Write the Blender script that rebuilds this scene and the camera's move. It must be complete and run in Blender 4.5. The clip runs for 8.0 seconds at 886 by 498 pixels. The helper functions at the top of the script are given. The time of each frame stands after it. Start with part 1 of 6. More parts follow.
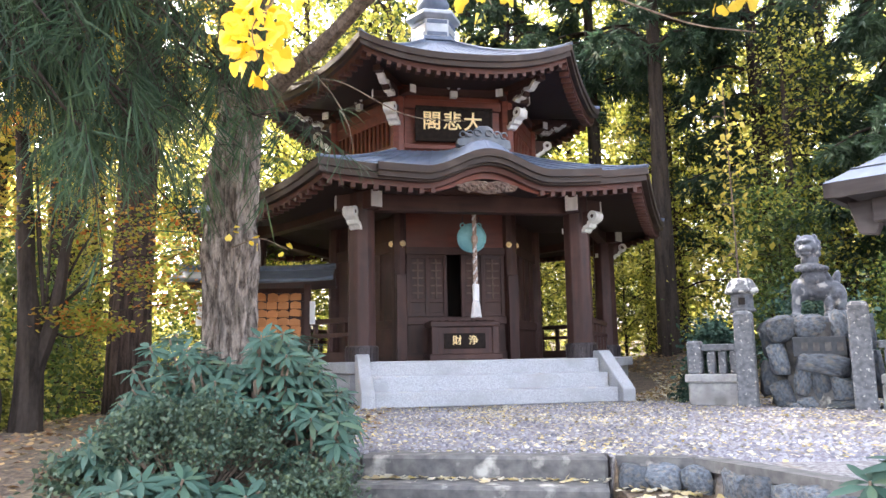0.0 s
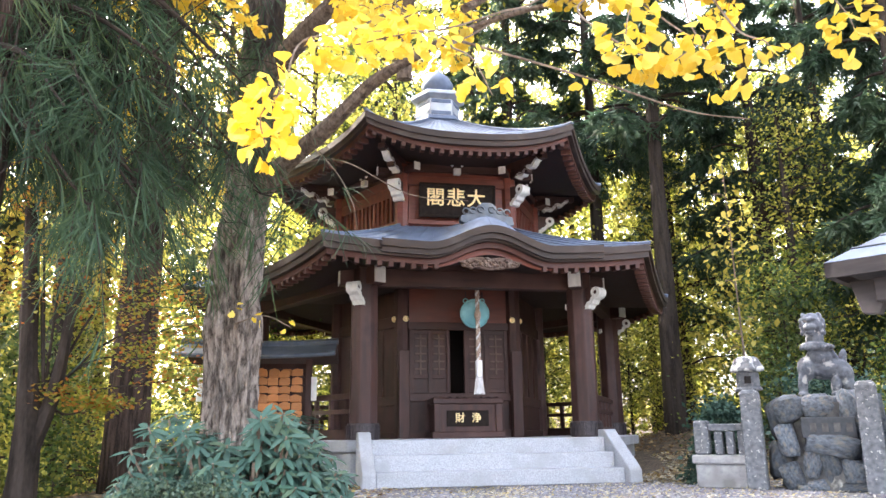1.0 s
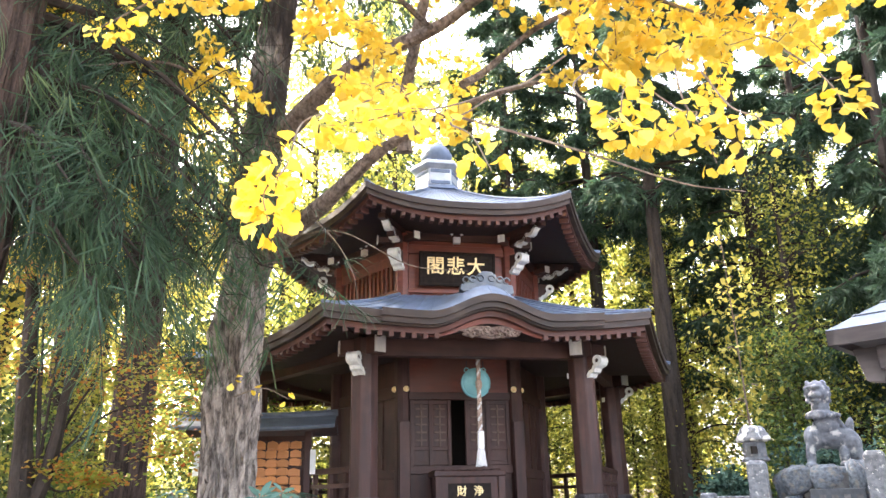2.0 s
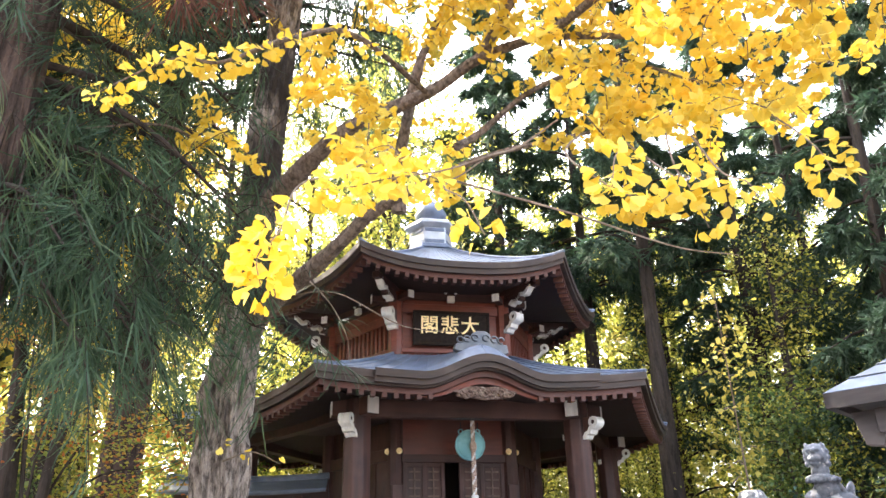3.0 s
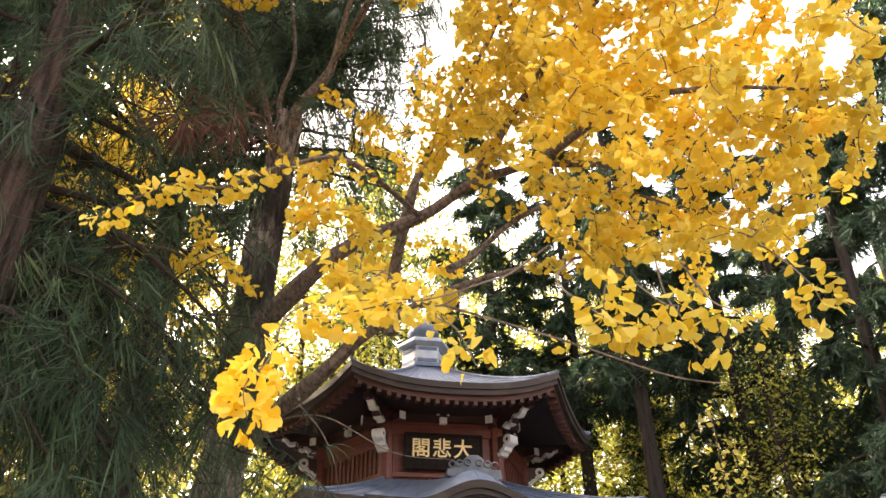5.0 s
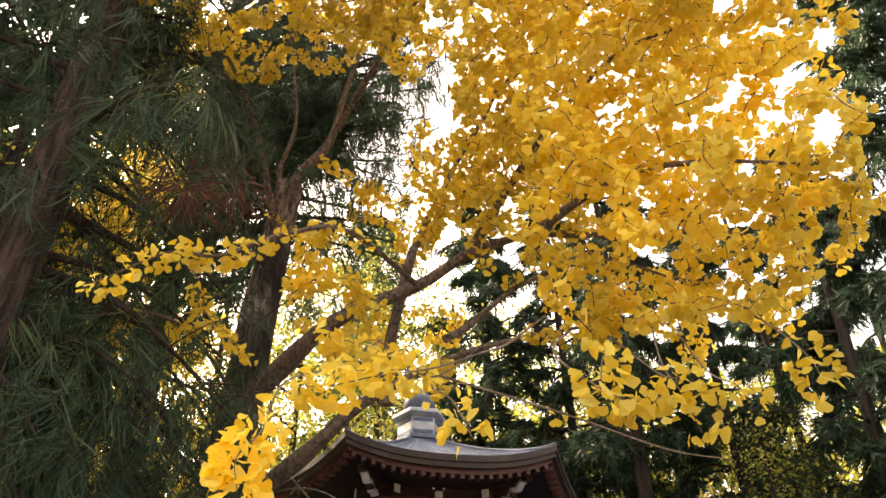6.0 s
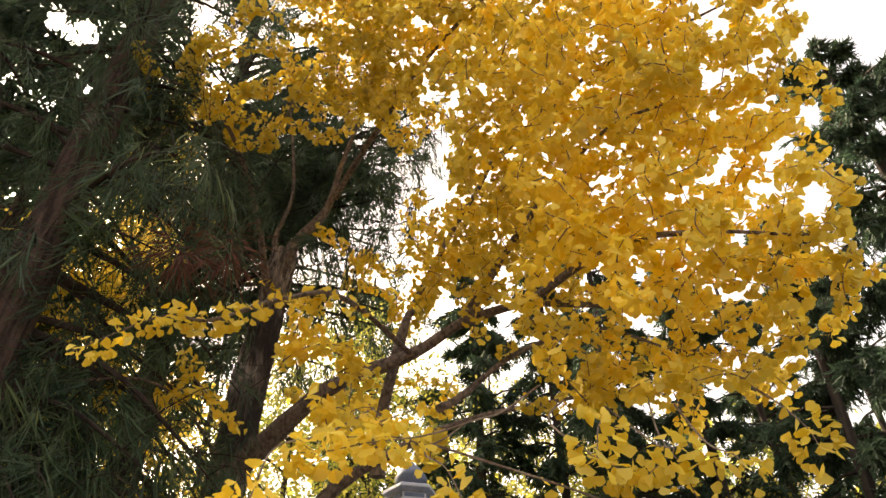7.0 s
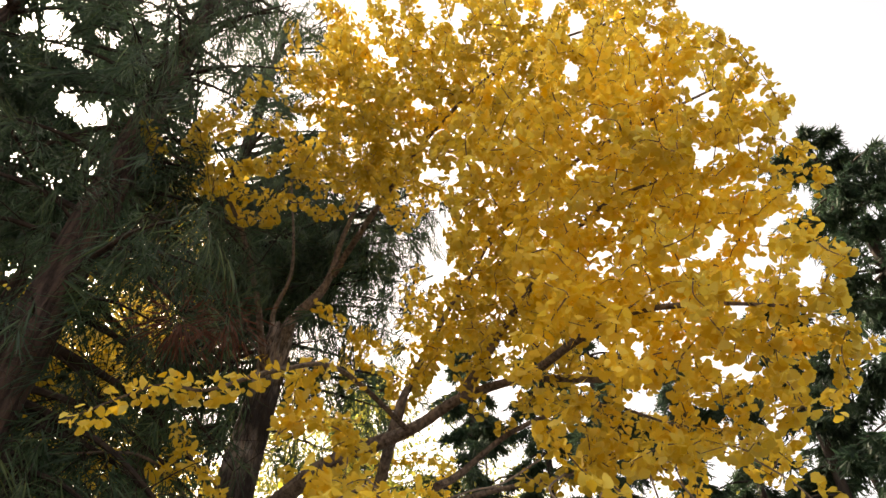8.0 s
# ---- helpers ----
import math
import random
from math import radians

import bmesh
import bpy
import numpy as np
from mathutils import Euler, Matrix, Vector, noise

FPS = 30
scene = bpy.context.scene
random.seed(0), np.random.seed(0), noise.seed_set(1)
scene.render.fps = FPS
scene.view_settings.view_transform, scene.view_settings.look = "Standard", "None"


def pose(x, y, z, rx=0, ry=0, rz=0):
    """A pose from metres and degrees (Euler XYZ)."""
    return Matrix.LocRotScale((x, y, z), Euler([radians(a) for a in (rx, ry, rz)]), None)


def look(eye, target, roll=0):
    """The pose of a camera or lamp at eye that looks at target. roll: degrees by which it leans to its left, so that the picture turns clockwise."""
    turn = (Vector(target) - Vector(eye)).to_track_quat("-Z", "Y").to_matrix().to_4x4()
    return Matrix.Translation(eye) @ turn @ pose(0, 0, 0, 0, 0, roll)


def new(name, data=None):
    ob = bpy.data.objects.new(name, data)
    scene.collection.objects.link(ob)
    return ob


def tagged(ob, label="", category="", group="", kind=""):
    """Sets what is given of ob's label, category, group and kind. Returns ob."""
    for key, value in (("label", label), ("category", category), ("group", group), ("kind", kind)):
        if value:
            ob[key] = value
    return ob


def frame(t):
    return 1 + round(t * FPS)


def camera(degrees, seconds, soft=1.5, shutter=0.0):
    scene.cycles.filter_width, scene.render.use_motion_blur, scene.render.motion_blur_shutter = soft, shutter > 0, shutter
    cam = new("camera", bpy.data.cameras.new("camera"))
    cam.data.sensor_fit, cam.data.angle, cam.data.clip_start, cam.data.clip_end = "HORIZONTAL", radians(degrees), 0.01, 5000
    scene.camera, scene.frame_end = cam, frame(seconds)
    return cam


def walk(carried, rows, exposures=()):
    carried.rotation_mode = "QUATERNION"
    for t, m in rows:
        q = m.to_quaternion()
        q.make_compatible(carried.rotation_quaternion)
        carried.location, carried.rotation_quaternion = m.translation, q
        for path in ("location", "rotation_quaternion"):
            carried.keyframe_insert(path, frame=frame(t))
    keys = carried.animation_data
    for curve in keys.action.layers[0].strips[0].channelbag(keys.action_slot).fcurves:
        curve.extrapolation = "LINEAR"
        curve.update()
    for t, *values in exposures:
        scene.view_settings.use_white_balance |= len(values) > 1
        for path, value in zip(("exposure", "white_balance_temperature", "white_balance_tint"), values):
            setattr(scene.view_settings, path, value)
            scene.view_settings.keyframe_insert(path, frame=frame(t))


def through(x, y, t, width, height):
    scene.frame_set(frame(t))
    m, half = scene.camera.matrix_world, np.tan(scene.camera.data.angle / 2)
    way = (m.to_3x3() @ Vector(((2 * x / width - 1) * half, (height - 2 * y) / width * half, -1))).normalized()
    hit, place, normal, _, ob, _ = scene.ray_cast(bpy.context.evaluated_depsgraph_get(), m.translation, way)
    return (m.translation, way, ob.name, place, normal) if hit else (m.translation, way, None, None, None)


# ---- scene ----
cam = camera(61.1, 8.0)
walk(cam, [
    (0.0, pose(0.000, 0.000, 0.600, 98.23, 1.00, 0.15)),
    (0.5, pose(0.005, -0.010, 0.625, 101.18, 0.85, 0.23)),
    (1.0, pose(0.010, -0.032, 0.640, 103.76, 0.72, 0.39)),
    (1.5, pose(0.010, -0.045, 0.653, 106.36, 0.93, 0.52)),
    (2.0, pose(0.005, -0.058, 0.668, 108.83, 1.12, 0.48)),
    (3.5, pose(0.013, -0.064, 0.719, 115.20, 1.19, -0.20)),
    (4.0, pose(0.017, -0.074, 0.737, 117.28, 1.19, -0.36)),
    (4.5, pose(0.019, -0.080, 0.751, 119.53, 1.14, -0.48)),
    (6.0, pose(0.022, -0.098, 0.757, 127.16, 0.87, -0.97)),
    (6.5, pose(0.018, -0.095, 0.744, 129.87, 0.75, -1.42)),
    (7.0, pose(0.016, -0.080, 0.722, 132.67, 0.70, -1.72)),
    (7.5, pose(0.008, -0.052, 0.672, 135.87, 0.55, -2.16)),
    (8.0, pose(0.000, -0.035, 0.629, 139.12, 0.60, -2.16)),
], exposures=[(0.0, 2.55, 6450, 14), (2.0, 2.9, 6450, 12), (4.0, 2.2, 6800, 13), (5.5, 1.65, 8000, 17), (6.5, 1.22, 8600, 17), (8.0, 0.75, 8000, 14)])

# ---- light: low autumn sun through the wood, pale sky ----
SUN = Vector((-0.6, 0.5, 0.62)).normalized()
world = bpy.data.worlds.new("sky")
scene.world = world
world.use_nodes = True
wn = world.node_tree.nodes
sky = wn.new("ShaderNodeTexSky")
sky.sky_type, sky.sun_disc = "NISHITA", False
sky.sun_elevation = math.asin(SUN.z)
sky.sun_rotation = math.atan2(SUN.x, SUN.y)
sky.air_density, sky.dust_density, sky.ozone_density = 1.0, 6.0, 1.0
wn["Background"].inputs["Strength"].default_value = 0.15
haze = wn.new("ShaderNodeHueSaturation")
haze.inputs["Saturation"].default_value, haze.inputs["Value"].default_value = 0.45, 2.15
world.node_tree.links.new(sky.outputs["Color"], haze.inputs["Color"])
world.node_tree.links.new(haze.outputs["Color"], wn["Background"].inputs["Color"])
sun = new("sun", bpy.data.lights.new("sun", "SUN"))
sun.data.energy, sun.data.angle, sun.data.color = 4.2, radians(0.6), (1.0, 0.9, 0.74)
sun.matrix_world = look((0, 0, 30), Vector((0, 0, 30)) - SUN)


# ---- materials ----
def mat(name, build):
    m = bpy.data.materials.new(name)
    m.use_nodes = True
    t = m.node_tree
    build(t, t.nodes, t.nodes["Principled BSDF"], t.links.new)
    return m


def noise_tex(t, scale, detail=5.0, stretch=(1, 1, 1), coords="Object"):
    n = t.nodes
    co, mp, tx = n.new("ShaderNodeTexCoord"), n.new("ShaderNodeMapping"), n.new("ShaderNodeTexNoise")
    mp.inputs["Scale"].default_value = stretch
    tx.inputs["Scale"].default_value, tx.inputs["Detail"].default_value = scale, detail
    t.links.new(co.outputs[coords], mp.inputs["Vector"])
    t.links.new(mp.outputs["Vector"], tx.inputs["Vector"])
    return tx


def ramp(t, fac, stops):
    r = t.nodes.new("ShaderNodeValToRGB")
    e = r.color_ramp.elements
    while len(e) < len(stops):
        e.new(0.5)
    for el, (p, c) in zip(e, stops):
        el.position, el.color = p, (*c, 1)
    t.links.new(fac, r.inputs["Fac"])
    return r.outputs["Color"]


def mixc(t, fac, a, b, mode="MIX"):
    m = t.nodes.new("ShaderNodeMix")
    m.data_type, m.blend_type = "RGBA", mode
    for sock, v in ((m.inputs[0], fac), (m.inputs[6], a), (m.inputs[7], b)):
        if isinstance(v, bpy.types.NodeSocket):
            t.links.new(v, sock)
        elif isinstance(v, (int, float)):
            sock.default_value = v
        else:
            sock.default_value = (*v, 1)
    return m.outputs[2]


def bump(t, height, strength, distance):
    b = t.nodes.new("ShaderNodeBump")
    b.inputs["Strength"].default_value, b.inputs["Distance"].default_value = strength, distance
    t.links.new(height, b.inputs["Height"])
    t.links.new(b.outputs["Normal"], t.nodes["Principled BSDF"].inputs["Normal"])


def surface(name, dark, light, scale=8.0, stretch=(1, 1, 1), rough=0.7, metal=0.0, stain=None, stain_scale=1.5,
            stain_span=(0.52, 0.68), relief=0.3, depth=0.01, piece=0.0, spec=0.5):
    """A two-scale surface: fine grain between two colours, large stains, relief."""
    def build(t, n, p, link):
        g = noise_tex(t, scale, 8.0, stretch)
        col = ramp(t, g.outputs["Fac"], [(0.3, dark), (0.7, light)])
        if stain:
            s = noise_tex(t, stain_scale, 6.0)
            f = ramp(t, s.outputs["Fac"], [(stain_span[0], (0, 0, 0)), (stain_span[1], (1, 1, 1))])
            col = mixc(t, f, col, stain)
        if piece:
            info = n.new("ShaderNodeObjectInfo")
            mul = n.new("ShaderNodeMapRange")
            mul.inputs["To Min"].default_value, mul.inputs["To Max"].default_value = 1 - piece, 1 + piece
            link(info.outputs["Random"], mul.inputs["Value"])
            hs = n.new("ShaderNodeHueSaturation")
            link(mul.outputs["Result"], hs.inputs["Value"])
            link(col, hs.inputs["Color"])
            col = hs.outputs["Color"]
        link(col, p.inputs["Base Color"])
        p.inputs["Roughness"].default_value, p.inputs["Metallic"].default_value = rough, metal
        p.inputs["Specular IOR Level"].default_value = spec
        rg = n.new("ShaderNodeMapRange")
        rg.inputs["To Min"].default_value, rg.inputs["To Max"].default_value = max(0.05, rough - 0.12), min(1, rough + 0.15)
        link(g.outputs["Fac"], rg.inputs["Value"])
        link(rg.outputs["Result"], p.inputs["Roughness"])
        bump(t, g.outputs["Fac"], relief, depth)
    return mat(name, build)


def leafy(name, colours, rough=0.5, through=0.5, spec=0.4, patch=None, clump=0.0, clump_scale=1.1):
    """Leaves: a colour of its own for each one or for each clump, some light let through."""
    def build(t, n, p, link):
        geo = n.new("ShaderNodeNewGeometry")
        stops = [(i / max(1, len(colours) - 1), c) for i, c in enumerate(colours)]
        fac = geo.outputs["Random Per Island"]
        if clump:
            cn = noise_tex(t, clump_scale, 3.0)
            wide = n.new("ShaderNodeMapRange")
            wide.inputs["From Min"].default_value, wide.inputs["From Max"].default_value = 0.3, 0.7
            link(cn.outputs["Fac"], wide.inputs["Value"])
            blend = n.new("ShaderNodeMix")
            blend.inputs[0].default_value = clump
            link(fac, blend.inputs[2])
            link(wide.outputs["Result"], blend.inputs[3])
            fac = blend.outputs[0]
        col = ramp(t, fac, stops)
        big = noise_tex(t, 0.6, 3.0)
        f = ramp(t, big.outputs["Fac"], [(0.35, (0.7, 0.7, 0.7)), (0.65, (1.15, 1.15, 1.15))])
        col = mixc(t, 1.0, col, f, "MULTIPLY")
        if patch:
            pt = noise_tex(t, 0.35, 4.0)
            pf = ramp(t, pt.outputs["Fac"], [(0.5, (0, 0, 0)), (0.6, (1, 1, 1))])
            col = mixc(t, pf, col, patch)
        link(col, p.inputs["Base Color"])
        p.inputs["Roughness"].default_value = rough
        p.inputs["Specular IOR Level"].default_value = spec
        tr, mx = n.new("ShaderNodeBsdfTranslucent"), n.new("ShaderNodeMixShader")
        link(col, tr.inputs["Color"])
        mx.inputs["Fac"].default_value = through
        link(p.outputs["BSDF"], mx.inputs[1])
        link(tr.outputs["BSDF"], mx.inputs[2])
        link(mx.outputs["Shader"], n["Material Output"].inputs["Surface"])
    return mat(name, build)


def bark(name, dark, light, scale=9.0, rough=0.9, patch=None, depth=0.04, span=(0.36, 0.6), long=0.16):
    def build(t, n, p, link):
        g = noise_tex(t, scale, 8.0, (1, 1, long))
        s = noise_tex(t, scale * 4, 6.0, (1, 1, 0.35))
        col = ramp(t, g.outputs["Fac"], [(span[0], dark), (span[1], light)])
        col = mixc(t, 0.35, col, ramp(t, s.outputs["Fac"], [(0.35, dark), (0.7, light)]))
        if patch:
            k = noise_tex(t, 1.1, 5.0, (1, 1, 0.5))
            col = mixc(t, ramp(t, k.outputs["Fac"], [(0.52, (0, 0, 0)), (0.62, (1, 1, 1))]), col, patch)
        link(col, p.inputs["Base Color"])
        p.inputs["Roughness"].default_value, p.inputs["Specular IOR Level"].default_value = rough, 0.2
        bump(t, g.outputs["Fac"], 0.9, depth)
    return mat(name, build)


WOOD = surface("stained_wood", (0.027, 0.0105, 0.009), (0.066, 0.026, 0.021), 14, (1, 1, 0.12), 0.6, stain=(0.1, 0.048, 0.04), stain_span=(0.5, 0.8))
WOOD_SIDE = surface("stained_wood_sideways", (0.027, 0.0105, 0.009), (0.066, 0.026, 0.021), 14, (0.12, 1, 1), 0.6, stain=(0.1, 0.048, 0.04), stain_span=(0.5, 0.8))
WOOD_RED = surface("red_stained_wood", (0.11, 0.026, 0.017), (0.19, 0.05, 0.032), 14, (0.2, 1, 1), 0.5, stain=(0.12, 0.048, 0.038))
FASCIA = surface("weathered_fascia", (0.024, 0.015, 0.012), (0.058, 0.038, 0.031), 16, (0.1, 0.1, 1), 0.65, stain=(0.085, 0.066, 0.058))
# stained wood darkened to carry the shade under the eaves
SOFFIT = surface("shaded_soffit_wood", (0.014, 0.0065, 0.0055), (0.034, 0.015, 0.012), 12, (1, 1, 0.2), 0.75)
EAVE_RED = surface("dull_red_eave_wood", (0.06, 0.018, 0.013), (0.105, 0.034, 0.024), 14, (0.2, 1, 1), 0.6, stain=(0.075, 0.035, 0.028))
CARVING = surface("weathered_carving", (0.07, 0.04, 0.032), (0.2, 0.14, 0.115), 26, rough=0.8, stain=(0.24, 0.19, 0.16), stain_scale=12)
LATTICE = surface("faded_lattice_wood", (0.085, 0.055, 0.045), (0.16, 0.11, 0.09), 20, rough=0.8)
GREY_WOOD = surface("grey_weathered_wood", (0.03, 0.026, 0.028), (0.07, 0.06, 0.062), 14, (0.12, 1, 1), 0.75, stain=(0.1, 0.088, 0.088))
LICHEN = surface("lichen_covered_stone", (0.1, 0.105, 0.12), (0.24, 0.25, 0.27), 20, rough=0.9, stain=(0.66, 0.66, 0.64), stain_scale=11, stain_span=(0.5, 0.56), relief=0.5)
COPPER = surface("weathered_copper_sheet", (0.09, 0.12, 0.185), (0.17, 0.21, 0.3), 5, rough=0.55, metal=0.1, spec=0.35, stain=(0.09, 0.11, 0.15), relief=0.1)
SLATE = surface("dark_metal_sheet", (0.07, 0.085, 0.11), (0.13, 0.15, 0.18), 7, rough=0.45, metal=0.3, stain=(0.2, 0.21, 0.22), relief=0.15)
WHITE = surface("white_painted_wood", (0.62, 0.62, 0.6), (0.82, 0.82, 0.8), 18, (1, 1, 0.3), 0.6, stain=(0.5, 0.48, 0.44), stain_span=(0.58, 0.8))
# finial copper made pale: the sun on it is in the colour
SUNLIT_SHEET = surface("sunlit_copper_sheet", (0.34, 0.38, 0.43), (0.5, 0.54, 0.6), 6, rough=0.45, metal=0.2, stain=(0.26, 0.29, 0.33))
GOLD = surface("gold_leaf", (0.86, 0.62, 0.26), (0.97, 0.8, 0.45), 30, rough=0.42, metal=0.15, relief=0.1)
BLACK = surface("black_lacquer", (0.012, 0.009, 0.008), (0.026, 0.018, 0.015), 20, rough=0.75, spec=0.15)
# near-black that stands in for the shade inside openings
DARK = surface("painted_dark_interior", (0.01, 0.008, 0.007), (0.02, 0.015, 0.013), 4, rough=0.9)
GRANITE = surface("pale_granite", (0.29, 0.305, 0.34), (0.52, 0.54, 0.58), 90, rough=0.75, stain=(0.33, 0.34, 0.36), stain_scale=2.0, relief=0.15, depth=0.004, piece=0.06)
STONE = surface("lichened_stone", (0.1, 0.108, 0.125), (0.23, 0.245, 0.27), 22, rough=0.9, stain=(0.58, 0.58, 0.56), stain_scale=28, stain_span=(0.62, 0.67), relief=0.5, piece=0.12)
STONE_PALE = surface("pale_worn_stone", (0.26, 0.265, 0.28), (0.44, 0.44, 0.45), 16, rough=0.9, stain=(0.2, 0.2, 0.2), stain_scale=4, relief=0.4)
STONE_DARK = surface("dark_worn_stone", (0.06, 0.06, 0.064), (0.15, 0.147, 0.144), 14, rough=0.9, stain=(0.4, 0.39, 0.36), stain_scale=6, stain_span=(0.6, 0.72), relief=0.5, piece=0.1)
STATUE = surface("weathered_statue_stone", (0.07, 0.08, 0.1), (0.2, 0.22, 0.26), 18, rough=0.9, stain=(0.42, 0.42, 0.42), stain_scale=9, stain_span=(0.55, 0.63), relief=0.5)
ROCK = surface("river_rock", (0.04, 0.05, 0.065), (0.15, 0.175, 0.21), 9, rough=0.85, stain=(0.17, 0.16, 0.145), stain_scale=5, relief=0.7, depth=0.02, piece=0.45)
TABLET = surface("slate_tablet", (0.03, 0.036, 0.046), (0.06, 0.068, 0.082), 20, rough=0.6)
BRONZE = surface("verdigris_bronze", (0.2, 0.46, 0.5), (0.3, 0.6, 0.63), 12, rough=0.55, metal=0.2, stain=(0.14, 0.36, 0.42), relief=0.15)
ROPE = surface("braided_rope", (0.35, 0.22, 0.17), (0.62, 0.5, 0.42), 60, rough=0.9)
CLOTH = surface("white_cord", (0.66, 0.65, 0.66), (0.85, 0.84, 0.84), 40, (1, 1, 0.1), 0.9)
PLAQUE_WOOD = surface("pale_new_wood", (0.38, 0.14, 0.042), (0.58, 0.25, 0.08), 12, (0.2, 1, 1), 0.55, piece=0.2)
PAPER = surface("white_card", (0.7, 0.7, 0.68), (0.82, 0.82, 0.8), 10, rough=0.8)
IRON = surface("dark_bronze_shoe", (0.035, 0.03, 0.035), (0.09, 0.075, 0.08), 14, rough=0.45, metal=0.5)
BARK_GINKGO = bark("furrowed_grey_bark", (0.05, 0.04, 0.035), (0.38, 0.325, 0.285), 22, patch=(0.045, 0.037, 0.034), depth=0.09, span=(0.4, 0.58), long=0.3)
BARK_CEDAR = bark("red_brown_cedar_bark", (0.018, 0.013, 0.011), (0.1, 0.068, 0.056), 20, depth=0.09, span=(0.4, 0.58), long=0.1)
BARK_DARK = bark("dark_bark", (0.018, 0.014, 0.012), (0.06, 0.047, 0.04), 10)
BARK_LIMB = bark("grey_limb_bark", (0.05, 0.038, 0.032), (0.21, 0.165, 0.135), 26, depth=0.03, long=0.6)
TWIG = bark("twig_bark", (0.09, 0.065, 0.05), (0.24, 0.19, 0.15), 14, depth=0.01)
GINKGO = leafy("ginkgo_leaf", [(0.84, 0.57, 0.04), (0.9, 0.7, 0.11), (0.87, 0.63, 0.07), (0.93, 0.77, 0.19)], 0.55, 0.58)
CEDAR = leafy("cedar_needles", [(0.024, 0.052, 0.03), (0.04, 0.082, 0.044), (0.066, 0.118, 0.058), (0.14, 0.19, 0.07)], 0.5, 0.4, 0.4, None, 0.5, 1.6)
CEDAR_FAR = leafy("dark_cedar_needles", [(0.018, 0.04, 0.025), (0.032, 0.066, 0.038), (0.055, 0.1, 0.056), (0.09, 0.14, 0.065)], 0.55, 0.35, 0.4, None, 0.55, 0.9)
CEDAR_BROWN = leafy("dead_cedar_needles", [(0.1, 0.04, 0.025), (0.16, 0.065, 0.04)], 0.7, 0.2)
RHODO = leafy("leathery_leaf", [(0.026, 0.066, 0.05), (0.042, 0.095, 0.072), (0.06, 0.125, 0.098), (0.034, 0.08, 0.058), (0.075, 0.14, 0.11), (0.05, 0.11, 0.075), (0.1, 0.15, 0.09)], 0.58, 0.12, 0.3)
AZALEA = leafy("small_shrub_leaf", [(0.045, 0.085, 0.06), (0.07, 0.12, 0.085), (0.1, 0.15, 0.1), (0.12, 0.16, 0.08)], 0.5, 0.25)
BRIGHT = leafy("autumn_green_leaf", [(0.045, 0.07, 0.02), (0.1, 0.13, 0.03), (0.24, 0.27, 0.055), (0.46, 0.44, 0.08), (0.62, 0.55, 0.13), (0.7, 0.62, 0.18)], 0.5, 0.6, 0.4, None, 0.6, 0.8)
YELLOW = leafy("yellow_leaf", [(0.5, 0.42, 0.08), (0.42, 0.38, 0.08), (0.6, 0.5, 0.12)], 0.5, 0.5)
MAPLE = leafy("turning_maple_leaf", [(0.5, 0.14, 0.03), (0.5, 0.27, 0.05), (0.42, 0.38, 0.06), (0.28, 0.32, 0.05), (0.2, 0.26, 0.05)], 0.5, 0.5)
GREEN = leafy("green_leaf", [(0.05, 0.1, 0.03), (0.08, 0.14, 0.035), (0.13, 0.18, 0.04), (0.22, 0.25, 0.05)], 0.45, 0.4)
LITTER = leafy("fallen_leaf", [(0.6, 0.53, 0.34), (0.62, 0.48, 0.18), (0.6, 0.57, 0.48), (0.66, 0.62, 0.5), (0.42, 0.31, 0.16)], 0.7, 0.15)
BROWN_LITTER = leafy("brown_litter", [(0.2, 0.11, 0.06), (0.32, 0.2, 0.1), (0.5, 0.36, 0.17), (0.13, 0.08, 0.05)], 0.8, 0.1)
PEBBLE = leafy("gravel_stone", [(0.14, 0.14, 0.18), (0.24, 0.24, 0.29), (0.38, 0.38, 0.43), (0.19, 0.18, 0.21)], 0.85, 0.0)


def ground_build(t, n, p, link):
    fine, mid, big = noise_tex(t, 30, 8), noise_tex(t, 4, 6), noise_tex(t, 0.5, 4)
    a = ramp(t, fine.outputs["Fac"], [(0.35, (0.1, 0.095, 0.1)), (0.65, (0.3, 0.295, 0.31))])
    b = ramp(t, fine.outputs["Fac"], [(0.35, (0.05, 0.037, 0.03)), (0.65, (0.17, 0.125, 0.085))])
    at = n.new("ShaderNodeAttribute")
    at.attribute_name = "earth"
    col = mixc(t, at.outputs["Fac"], a, b)
    col = mixc(t, ramp(t, mid.outputs["Fac"], [(0.55, (0, 0, 0)), (0.7, (0.5, 0.5, 0.5))]), col, (0.3, 0.24, 0.15))
    link(col, p.inputs["Base Color"])
    p.inputs["Roughness"].default_value = 0.95
    bump(t, fine.outputs["Fac"], 0.8, 0.02)


GROUND = mat("gravel_and_earth", ground_build)


